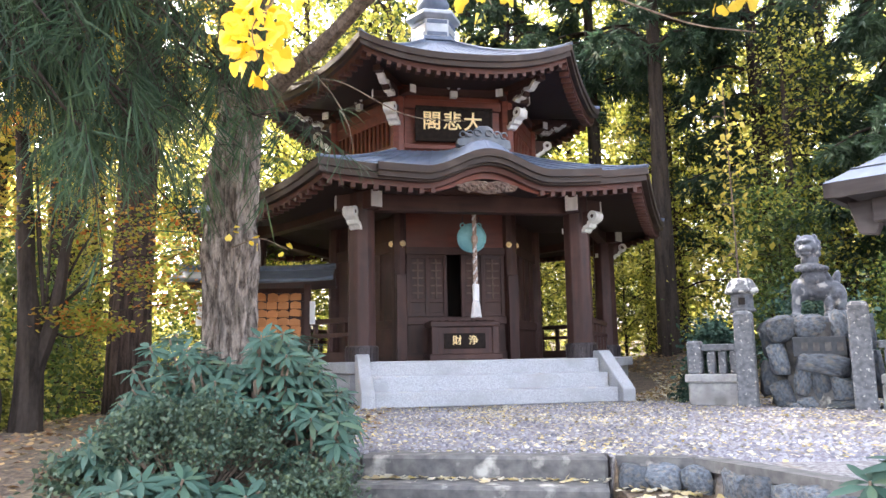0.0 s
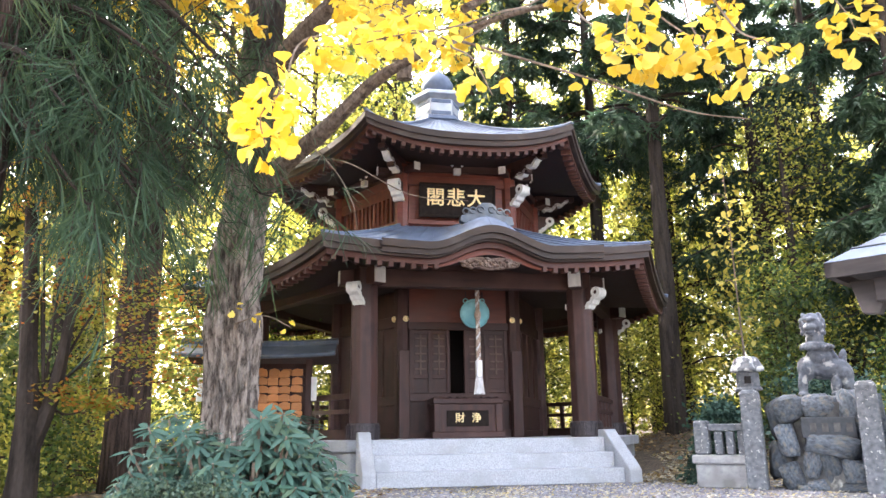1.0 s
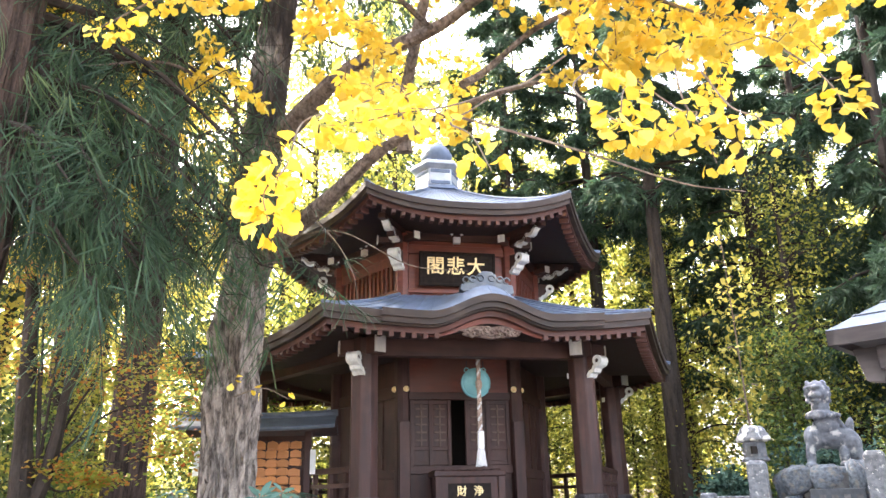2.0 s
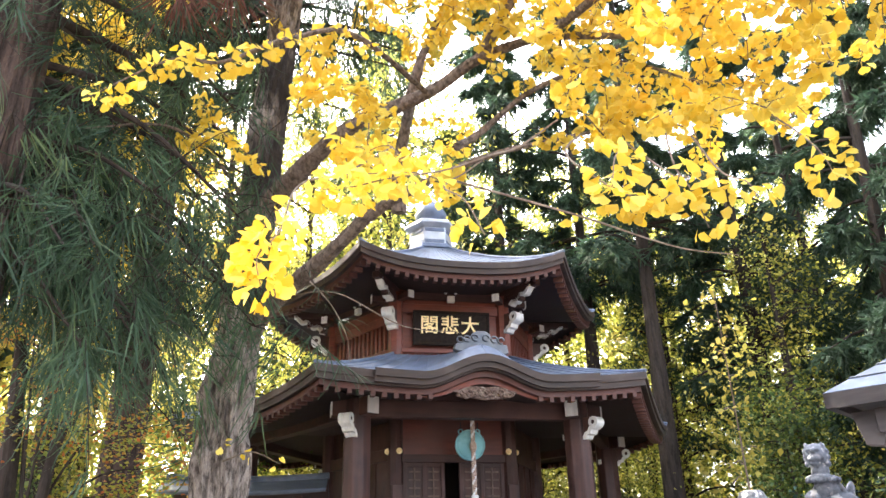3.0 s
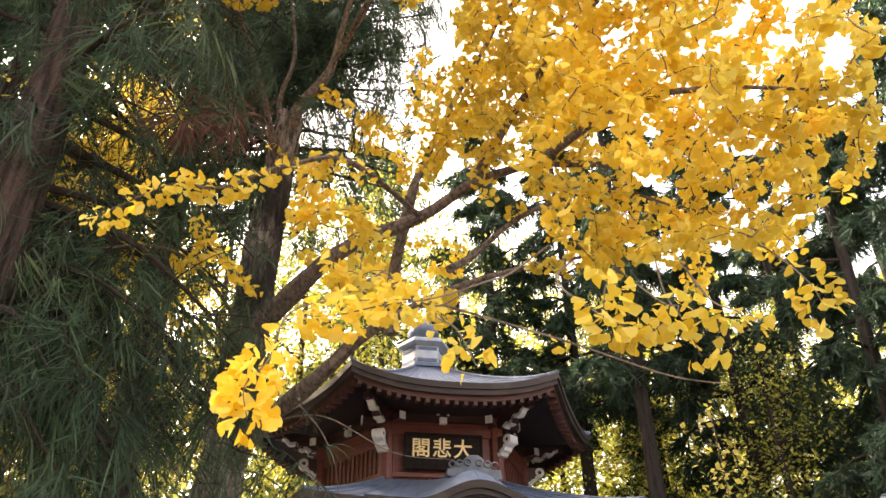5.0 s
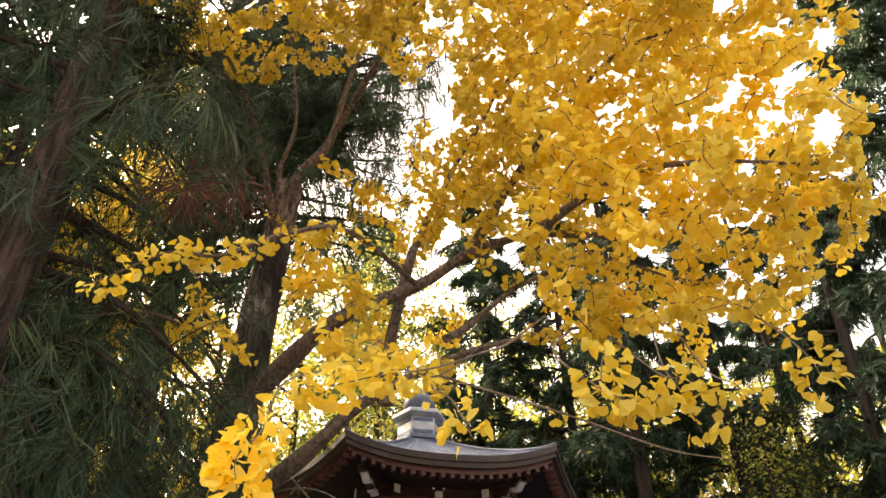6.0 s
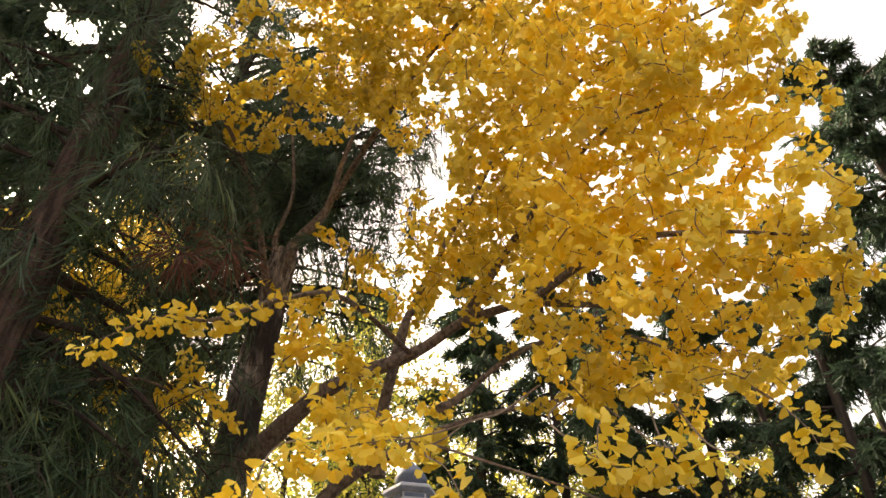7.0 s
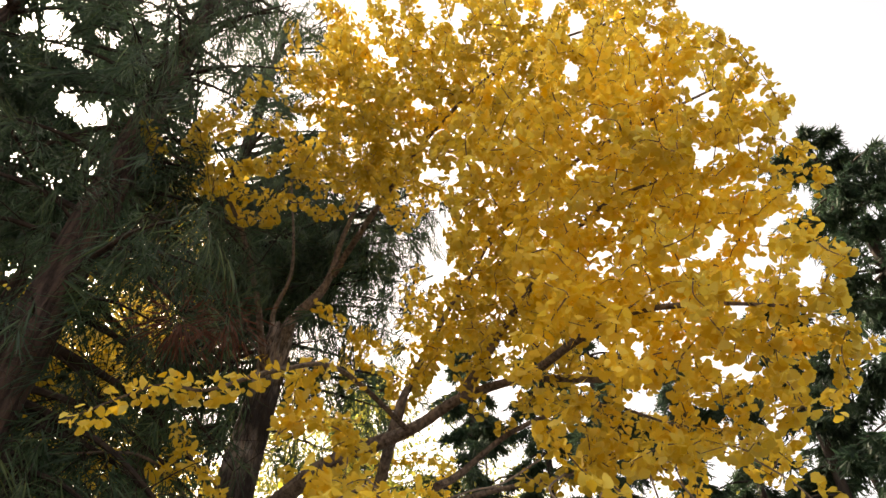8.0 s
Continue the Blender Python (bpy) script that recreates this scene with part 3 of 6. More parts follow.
# lower walls of the inner room
def wall_panel(k, R, z0, z1, mt, name):
    m = side(k)
    a, w = R * C60, R / 2
    return part(name, Geo().box(-w + 0.06, w - 0.06, -a, -a + 0.06, z0, z1, m), mt, hall)


RW = 1.84
aw = RW * C60
for k in range(6):
    m = side(k)
    if k == 0:
        continue
    wall_panel(k, RW, 0.56, 3.0, WOOD, "wall_panel")
    for z0, z1 in ((0.56, 0.66), (1.06, 1.2), (2.28, 2.46)):
        part("wall_rail", Geo().box(-0.84, 0.84, -aw - 0.045, -aw + 0.02, z0, z1, m), WOOD_SIDE, hall, "", 0.006)
    for x in (-0.42, 0.0, 0.42):
        part("wall_batten", Geo().box(x - 0.02, x + 0.02, -aw - 0.025, -aw, 1.2, 2.28, m), WOOD, hall)
for k in range(6):
    p = part("corner_post", Geo().lathe([(0.12, 0.56), (0.12, 3.1)], 8), WOOD, hall, "", 0.006)
    p.matrix_basis = Matrix.Translation(hexv(RW, k))
# front: frame, doors, dark gap between them
part("wall_panel", Geo().box(-0.86, 0.86, -aw, -aw + 0.06, 2.3, 3.0), WOOD_RED, hall)
part("transom", Geo().box(-0.86, 0.86, -aw - 0.05, -aw + 0.05, 2.24, 2.36), WOOD_SIDE, hall, "", 0.006)
part("sill", Geo().box(-0.86, 0.86, -aw - 0.05, -aw + 0.05, 1.12, 1.24), WOOD_SIDE, hall, "", 0.006)
part("wall_panel", Geo().box(-0.86, 0.86, -aw, -aw + 0.06, 0.56, 1.12), WOOD, hall)
part("base_rail", Geo().box(-0.86, 0.86, -aw - 0.04, -aw, 0.56, 0.68), WOOD_SIDE, hall)
for x in (-0.905, 0.905):
    part("short_post", Geo().box(x - 0.085, x + 0.085, -aw - 0.19, -aw - 0.08, 0.56, 1.9), WOOD, hall, "", 0.01)
# added backing sheet: the room's darkness is its colour
part("dark_room", Geo().box(-0.9, 0.9, -aw + 0.9, -aw + 0.92, 0.7, 2.8), DARK, hall, "near-black sheet for the unlit inside of the hall")
for x0, x1 in ((-0.8, -0.15), (0.08, 0.8)):
    d = part("lattice_door", Geo().box(x0, x1, -aw - 0.01, -aw + 0.03, 1.24, 2.24), WOOD, hall, "dark wooden sliding door with lattice")
    mid = (x0 + x1) / 2
    for sx in (x0 + 0.03, x1 - 0.03, mid):
        part("stile", Geo().box(sx - 0.03, sx + 0.03, -aw - 0.04, -aw - 0.01, 1.24, 2.24), WOOD, d, "", 0.004)
    for z in (1.28, 1.5, 2.2):
        part("door_rail", Geo().box(x0, x1, -aw - 0.036, -aw - 0.012, z - 0.03, z + 0.03), WOOD_SIDE, d, "", 0.004)
    for a, b in ((x0 + 0.06, mid - 0.03), (mid + 0.03, x1 - 0.06)):
        c = (a + b) / 2
        part("lattice_bar", Geo().box(c - 0.012, c + 0.012, -aw - 0.036, -aw - 0.014, 1.53, 2.17), LATTICE, d)
        for z in (1.62, 1.74, 1.86, 1.98, 2.1):
            part("lattice_bar", Geo().box(a + 0.03, b - 0.03, -aw - 0.034, -aw - 0.015, z - 0.013, z + 0.013), LATTICE, d)
for x in (-1.04, -0.87, 0.87, 1.02):
    y = -aw - 0.08 if abs(x) < 0.95 else -aw + 0.02
    part("gilt_stud", Geo().lathe([(0.0, 0.04), (0.02, 0.034), (0.024, 0.016), (0.046, 0.012), (0.05, 0)], 12, Matrix.Translation((x, y - 0.04, 2.4)) @ Matrix.Rotation(math.radians(90), 4, "X")), GOLD, hall, "small gilt stud")

# veranda rail on the sides away from the stairs
for k in range(1, 6):
    m = side(k)
    a = 3.233 * C60
    rail = part("veranda_rail", Geo().box(-1.42, 1.42, -a - 0.045, -a + 0.045, 1.12, 1.2, m), WOOD_SIDE, hall, "", 0.01)
    part("middle_rail", Geo().box(-1.42, 1.42, -a - 0.03, -a + 0.03, 0.92, 0.98, m), WOOD_SIDE, rail, "", 0.006)
    part("foot_rail", Geo().box(-1.42, 1.42, -a - 0.05, -a + 0.05, 0.56, 0.7, m), WOOD_SIDE, rail, "", 0.006)
    for j in range(7):
        x = -1.2 + j * 0.4
        part("rail_post", Geo().box(x - 0.03, x + 0.03, -a - 0.028, -a + 0.028, 0.7, 1.12, m), WOOD, rail)

# upper room: posts, panels, slatted windows, brackets
RB = 1.84
ab = RB * C60
for k in range(6):
    m = side(k)
    part("upper_wall", Geo().box(-0.86, 0.86, -ab, -ab + 0.06, 3.7, 5.1, m), WOOD_RED if k == 0 else WOOD, hall)
    part("upper_rail", Geo().box(-0.9, 0.9, -ab - 0.05, -ab, 4.66, 4.82, m), WOOD_RED, hall, "", 0.008)
    part("upper_rail", Geo().box(-0.9, 0.9, -ab - 0.05, -ab, 3.98, 4.06, m), WOOD_RED, hall, "", 0.008)
    part("upper_plate", Geo().box(-1.0, 1.0, -ab - 0.08, -ab, 4.9, 5.02, m), WOOD_SIDE, hall)
    if k:
        for j in range(12):
            x = -0.66 + j * 0.12
            part("window_slat", Geo().box(x - 0.026, x + 0.026, -ab - 0.035, -ab, 4.07, 4.5, m), WOOD_RED, hall)
        part("upper_rail", Geo().box(-0.86, 0.86, -ab - 0.045, -ab, 4.5, 4.66, m), WOOD_RED, hall)
    part("flashing", Geo().box(-1.0, 1.0, -ab - 0.16, -ab, 3.86, 3.9, m), COPPER, hall)
    # frog-leg strut in the middle of each side
    st = part("frog_leg_strut", Geo().box(-0.06, 0.06, -ab - 0.16, -ab - 0.08, 4.84, 4.95, m), WHITE, hall, "white painted strut block", 0.006)
    for s in (-1, 1):
        part("strut_wing", Geo().tube([m @ Vector((s * (0.07 + 0.06 * j), -ab - 0.14, 4.99 + 0.03 * j + 0.02 * math.sin(j * 1.5))) for j in range(4)], [0.025, 0.022, 0.018, 0.008], 5), WHITE, st)
for k in range(6):
    p = part("corner_post", Geo().lathe([(0.12, 3.75), (0.12, 5.0)], 8), WOOD_RED, hall)
    p.matrix_basis = Matrix.Translation(hexv(RB, k))
    mk = Matrix.Rotation(math.radians(60 * k), 4, "Z")
    part("corner_arm", Geo().box(RB - 0.1, RB + 0.5, -0.06, 0.06, 4.83, 4.95, mk), WOOD, hall, "", 0.008)
    part("corner_arm", Geo().box(RB - 0.1, RB + 0.85, -0.06, 0.06, 5.0, 5.1, mk), WOOD, hall, "", 0.008)
    nose(hall, mk @ Matrix.Translation((RB + 0.1, 0, 4.58)), 1.05)
    nose(hall, mk @ Matrix.Translation((RB + 0.2, 0, 4.86)), 1.0, True)
    for s in (-1, 1):
        mm = Matrix.Translation(hexv(RB, k)) @ Matrix.Rotation(math.radians(60 * k + s * 60), 4, "Z")
        part("bracket_arm", Geo().box(0, 0.4, -0.05, 0.05, 4.84, 4.93, mm), WOOD, hall)
        part("beam_end", Geo().box(0.4, 0.42, -0.06, 0.06, 4.82, 4.95, mm), WHITE, hall, "white painted beam end", 0.004)

# name board
pl = thing("name_board", "black name board with three gilt characters", "sign", HALL @ Matrix.Translation((-0.005, -1.72, 4.38)) @ Matrix.Rotation(math.radians(6), 4, "X"))
part("board", Geo().box(-0.6, 0.6, -0.02, 0.02, -0.25, 0.25), BLACK, pl)
for b in ((-0.645, 0.645, 0.245, 0.29), (-0.645, 0.645, -0.29, -0.245), (-0.645, -0.6, -0.245, 0.245), (0.6, 0.645, -0.245, 0.245)):
    part("board_frame", Geo().box(b[0], b[1], -0.04, 0.03, b[2], b[3]), BLACK, pl, "", 0.006)


def writing(name, text, size, m, parent, material, depth=0.006):
    cu = bpy.data.curves.new(name, "FONT")
    cu.body, cu.size, cu.extrude, cu.align_x, cu.align_y, cu.offset = text, size, depth, "CENTER", "CENTER", size * 0.011
    cu.materials.append(material)
    ob = new(name, cu)
    ob.parent, ob.matrix_basis = parent, m
    return ob


for x, ch in ((-0.375, "\u95a3"), (-0.03, "\u60b2"), (0.315, "\u5927")):
    writing("gilt_character", ch, 0.32, Matrix.Translation((x, -0.024, 0.03)) @ Matrix.Rotation(math.radians(90), 4, "X"), pl, GOLD)

# offertory box
bx = thing("offertory_box", "dark wooden offertory box with two gilt characters", "offertory box", HALL @ Matrix.Translation((0, -1.98, 0.56)))
part("plinth", Geo().box(-0.56, 0.56, -0.28, 0.26, 0, 0.09), WOOD_SIDE, bx, "", 0.01)
part("body", Geo().box(-0.5, 0.5, -0.22, 0.22, 0.09, 0.5), WOOD, bx, "", 0.008)
part("rim", Geo().box(-0.54, 0.54, -0.26, 0.25, 0.5, 0.58), WOOD_SIDE, bx, "", 0.01)
for s in (-1, 1):
    part("corner_batten", Geo().box(s * 0.47 - 0.05, s * 0.47 + 0.05, -0.25, -0.21, 0.09, 0.5), WOOD, bx, "", 0.006)
for j in range(9):
    part("grate_bar", Geo().box(-0.48 + j * 0.12 - 0.02, -0.48 + j * 0.12 + 0.02, -0.2, 0.2, 0.582, 0.6), WOOD, bx)
pa = part("panel", Geo().box(-0.33, 0.31, -0.238, -0.222, 0.17, 0.4), BLACK, bx, "dark lacquered panel", 0.004)
for x, ch in ((-0.13, "\u8ca1"), (0.12, "\u6d44")):
    writing("gilt_character", ch, 0.15, Matrix.Translation((x, -0.242, 0.285)) @ Matrix.Rotation(math.radians(90), 4, "X"), bx, GOLD)

# gong, rope and tassel
gong = thing("temple_gong", "round turquoise verdigris bronze gong hanging under the porch", "gong", HALL @ Matrix.Translation((0.1, -2.3, 2.4)))
part("disc", Geo().lathe([(0.0, -0.09), (0.1, -0.085), (0.18, -0.06), (0.215, -0.03), (0.222, 0.0), (0.215, 0.03), (0.18, 0.06), (0.1, 0.085), (0.0, 0.09)], 32, Matrix.Rotation(math.radians(90), 4, "X")), BRONZE, gong, "", 0, True)
part("rim", Geo().tube([(0.215 * math.cos(w), -0.055, 0.215 * math.sin(w)) for w in np.linspace(0, 6.283, 33)], [0.012] * 33, 6), BRONZE, gong)
part("boss", Geo().lathe([(0.0, 0.1), (0.05, 0.095), (0.06, 0.08)], 16, Matrix.Rotation(math.radians(90), 4, "X")), BRONZE, gong)
for s in (-1, 1):
    part("lug", Geo().tube([(s * 0.13 + 0.035 * math.cos(w), 0, 0.2 + 0.035 * math.sin(w)) for w in np.linspace(0, 6.283, 13)], [0.01] * 13, 5), BRONZE, gong)
    part("chain", Geo().tube([(s * 0.13, 0, 0.23), (s * 0.13, 0, 0.34)], [0.008, 0.008], 5), IRON, gong)
rope = thing("bell_rope", "striped braided rope with a white tassel", "rope", HALL @ Matrix.Translation((0.12, -2.45, 0)))
for j in range(3):
    part("strand", Geo().tube([(0.02 * math.cos(z * 38 + j * 2.094), 0.02 * math.sin(z * 38 + j * 2.094), z) for z in np.linspace(1.62, 2.78, 60)], [0.018] * 60, 5), (ROPE, CLOTH, ROPE)[j], rope)
part("knot", Geo().lathe([(0.02, 2.28), (0.05, 2.32), (0.05, 2.4), (0.02, 2.45)], 8), ROPE, rope)
part("sleeve", Geo().box(-0.045, 0.045, -0.045, 0.045, 1.43, 1.68), CLOTH, rope, "white cloth sleeve", 0.01)
tas = Geo()
for j in range(22):
    w = j / 22 * 6.283
    tas.tube([(0.03 * math.cos(w), 0.03 * math.sin(w), 1.45), (0.05 * math.cos(w), 0.05 * math.sin(w), 1.38), (0.06 * math.cos(w), 0.06 * math.sin(w), 1.28), (0.075 * math.cos(w), 0.075 * math.sin(w), 1.19 + 0.01 * math.sin(j * 5))], [0.011] * 4, 4)
part("tassel", tas, CLOTH, rope, "white cord tassel")

# finial: flange, box with sunk panels, slab and jewel; box and slab coloured as sunlit
fin = part("finial", Geo().lathe([(0.56, 6.4), (0.5, 6.5)], 6), COPPER, hall, "copper finial on the roof top", 0.01)
box_ = part("finial_box", Geo().lathe([(0.43, 6.502), (0.43, 6.86)], 6), SUNLIT_SHEET, fin, "copper box with sunlight in its pale colour", 0.01)
for k in range(6):
    for z0, z1 in ((6.53, 6.6), (6.77, 6.84)):
        part("box_band", Geo().box(-0.19, 0.19, -0.385, -0.37, z0, z1, side(k)), COPPER, box_, "", 0.003)
part("finial_slab", Geo().lathe([(0.36, 6.862), (0.54, 6.93), (0.53, 7.0), (0.34, 7.08)], 6), SUNLIT_SHEET, fin, "", 0.01)
part("finial_jewel", Geo().lathe([(0.2, 7.082), (0.3, 7.17), (0.32, 7.27), (0.24, 7.42), (0.08, 7.58), (0.0, 7.66)], 16), COPPER, fin, "", 0, True)
# ---- stone steps, retaining stones ----
def rock_mesh(seed, rough=0.25, sub=2):
    bm = bmesh.new()
    bmesh.ops.create_icosphere(bm, subdivisions=sub, radius=0.5)
    o = Vector((seed * 7.3, seed * 3.1, seed * 1.7))
    for v in bm.verts:
        d = v.co.normalized()
        k = 1 + rough * noise.noise(d * 1.4 + o) + 0.35 * rough * noise.noise(d * 4 + o)
        v.co = Vector([math.copysign(abs(c) ** 0.6, c) for c in d]) * 0.5 * k
    me = bpy.data.meshes.new("rock")
    bm.to_mesh(me)
    bm.free()
    me.polygons.foreach_set("use_smooth", [True] * len(me.polygons))
    me.materials.append(ROCK)
    return me


ROCKS = [rock_mesh(i, 0.4) for i in range(8)]

steps = thing("stone_stairs", "worn grey stone steps up to the gravel yard", "steps", kind="structure")
sm = Matrix.Translation((0.2, 4.67, 0)) @ Matrix.Rotation(math.radians(-10.8), 4, "Z")
for i in range(3):
    g = Geo()
    g.box(-0.755, 0.755, -0.27 * i, 0.36 - 0.27 * i, -0.135 * (i + 1) - 0.1, -0.135 * i + 0.006, sm)
    part("step", g, STONE_DARK, steps, "", 0.018)
wall = thing("retaining_wall", "low wall of rounded stones at the yard's edge", "wall", kind="structure")
curb = Geo()
xs = np.concatenate([np.linspace(1.0, 1.5, 7), np.linspace(1.56, 2.3, 10)])
cp = [(x, edge_y(x) + 0.03) for x in xs]
for (x0, y0), (x1, y1) in zip(cp[:-1], cp[1:]):
    d = Vector((x1 - x0, y1 - y0, 0)).normalized()
    nrm = Vector((-d.y, d.x, 0)) * 0.1
    a, b = Vector((x0, y0, 0)), Vector((x1, y1, 0))
    curb.add([a - nrm * 0.4 + Vector((0, 0, -0.05)), b - nrm * 0.4 + Vector((0, 0, -0.05)), b + nrm + Vector((0, 0, -0.05)), a + nrm + Vector((0, 0, -0.05)),
              a - nrm * 0.4 + Vector((0, 0, 0.014)), b - nrm * 0.4 + Vector((0, 0, 0.014)), b + nrm + Vector((0, 0, 0.014)), a + nrm + Vector((0, 0, 0.014))],
             [(4, 5, 6, 7), (0, 1, 5, 4), (3, 2, 6, 7), (0, 3, 7, 4), (1, 2, 6, 5)])
part("coping", curb, STONE_DARK, wall, "mortar coping")
x = 1.06
i = 0
while x < 2.3:
    w = RNG.uniform(0.13, 0.22)
    y = edge_y(x)
    for lvl in range(4):
        z = -0.1 - 0.15 * lvl
        if z < ground_z(x - 0.1, y - 0.2) - 0.05:
            break
        ob = part("stone", ROCKS[i % 8], ROCK, wall)
        ob.matrix_basis = Matrix.Translation((x + RNG.uniform(-0.02, 0.02), y - 0.03, z)) @ Matrix.Rotation(RNG.random() * 6, 4, "Z") @ Matrix.Diagonal((w * 1.1, w, RNG.uniform(0.14, 0.2), 1))
        i += 1
    slope = (edge_y(x + 0.01) - y) / 0.01
    x += w * 0.95 / math.sqrt(1 + slope * slope)

# ---- guardian lion on its rocks, stone fence and lantern ----


def stone_post(m, w, h):
    g = Geo().lathe([(w * 0.72, 0), (w * 0.68, h * 0.96), (w * 0.5, h)], 4, Matrix.Rotation(math.radians(45), 4, "Z"))
    return solo("stone_post", g, STONE, "tall square lichened granite post beside the guardian lion", "stone post", m, "posts by the lion", "", 0.015)


stone_post(Matrix.Translation((3.35, 8.45, 0)) @ Matrix.Rotation(math.radians(-28), 4, "Z"), 0.205, 1.06)
stone_post(Matrix.Translation((4.24, 7.72, 0)) @ Matrix.Rotation(math.radians(-28), 4, "Z"), 0.205, 1.10)


def stone_fence(m, length, label):
    f = thing("stone_fence", label, "stone fence", m, "stone fences")
    part("base", Geo().box(0, length, -0.09, 0.09, 0, 0.26), STONE_PALE, f, "", 0.015)
    part("ledge", Geo().box(-0.03, length, -0.12, 0.12, 0.264, 0.36), STONE_PALE, f, "", 0.015)
    part("end_post", Geo().box(0.0, 0.16, -0.08, 0.08, 0.36, 0.74), STONE, f, "", 0.02)
    part("top_rail", Geo().box(0.163, length, -0.07, 0.07, 0.62, 0.7), STONE, f, "", 0.012)
    n = int((length - 0.2) / 0.125)
    for j in range(n):
        xx = 0.22 + j * 0.125
        part("baluster", Geo().box(xx, xx + 0.085, -0.05, 0.05, 0.362, 0.618), STONE, f, "", 0.012)


stone_fence(Matrix.Translation((2.86, 8.92, 0)) @ Matrix.Rotation(math.radians(-32), 4, "Z"), 0.6, "low lichened stone fence with short balusters")
stone_fence(Matrix.Translation((5.1, 7.2, 0)) @ Matrix.Rotation(math.radians(148), 4, "Z"), 0.85, "low lichened stone fence with short balusters")

lan = thing("stone_lantern", "pale stone lantern with a faceted cap and window", "stone lantern", Matrix.Translation((3.47, 8.75, 0)) @ Matrix.Rotation(math.radians(20), 4, "Z"))
part("shaft", Geo().lathe([(0.15, 0), (0.13, 1.06)], 4), STONE, lan, "", 0.012)
part("fire_box", Geo().lathe([(0.16, 1.062), (0.16, 1.09), (0.135, 1.1), (0.13, 1.27)], 6), STONE, lan, "", 0.008)
# no hole is cut; a near-black block gives the opening's shade
part("window", Geo().box(-0.14, -0.07, -0.128, -0.1, 1.14, 1.22), DARK, lan, "lantern window, opening's shade as a near-black block")
part("cap", Geo().lathe([(0.14, 1.272), (0.2, 1.285), (0.2, 1.315), (0.135, 1.43), (0.1, 1.45)], 6), LICHEN, lan, "faceted cap blotched with white lichen", 0.008)

ped = thing("rock_pedestal", "pedestal of piled blue-grey rocks with a dark tablet", "rock pedestal", Matrix.Translation((4.16, 8.42, 0)) @ Matrix.Rotation(math.radians(-26), 4, "Z") @ Matrix.Diagonal((0.86, 0.9, 1, 1)))
core = Geo().lathe([(0.62, 0), (0.5, 0.5), (0.56, 0.9)], 8)
part("mortar_core", core, STONE_DARK, ped)
lay = [(-0.44, -0.4, 0.14, 0.26, 0.3), (-0.16, -0.5, 0.05, 0.26, 0.16), (-0.22, -0.46, 0.28, 0.2, 0.32), (0.0, -0.47, 0.24, 0.24, 0.36), (0.24, -0.5, 0.2, 0.3, 0.28),
       (0.44, -0.42, 0.28, 0.24, 0.36), (0.2, -0.52, 0.04, 0.42, 0.12), (0.02, -0.5, 0.46, 0.62, 0.24), (-0.46, -0.42, 0.52, 0.24, 0.34), (0.42, -0.44, 0.56, 0.22, 0.36),
       (-0.42, -0.42, 0.84, 0.34, 0.28), (-0.06, -0.46, 0.86, 0.4, 0.26), (0.3, -0.46, 0.82, 0.34, 0.36), (0.5, -0.36, 0.78, 0.26, 0.4), (-0.56, -0.2, 0.3, 0.3, 0.4), (-0.55, -0.15, 0.75, 0.3, 0.4),
       (0.58, -0.1, 0.35, 0.3, 0.5), (-0.3, -0.5, 0.0, 0.22, 0.14), (0.42, -0.5, 0.02, 0.24, 0.16)]
for j, (x, y, z, w, h) in enumerate(lay):
    ob = part("rock", ROCKS[j % 8], ROCK, ped)
    ob.matrix_basis = Matrix.Translation((x, y + 0.06, z)) @ Matrix.Rotation((j * 0.7) % 0.5 - 0.25, 4, "Y") @ Matrix.Diagonal((w * 1.05, 0.34, h * 1.02, 1))
tab = part("tablet", Geo().box(-0.3, 0.3, -0.58, -0.46, 0.54, 0.75), TABLET, ped, "dark slate tablet", 0.01)
for j in range(4):
    part("writing_bar", Geo().box(-0.2 + j * 0.13, -0.13 + j * 0.13, -0.584, -0.58, 0.6, 0.69), STONE_DARK, tab)
part("top_slab", Geo().box(-0.5, 0.5, -0.42, 0.4, 0.92, 0.97), STONE, ped, "", 0.02)


def blob(bm, c, r, rx=0.0, ry=0.0, rz=0.0):
    bmesh.ops.create_icosphere(bm, subdivisions=3, radius=1, matrix=Matrix.Translation(c) @ pose(0, 0, 0, rx, ry, rz) @ Matrix.Diagonal((*r, 1)))


bm = bmesh.new()
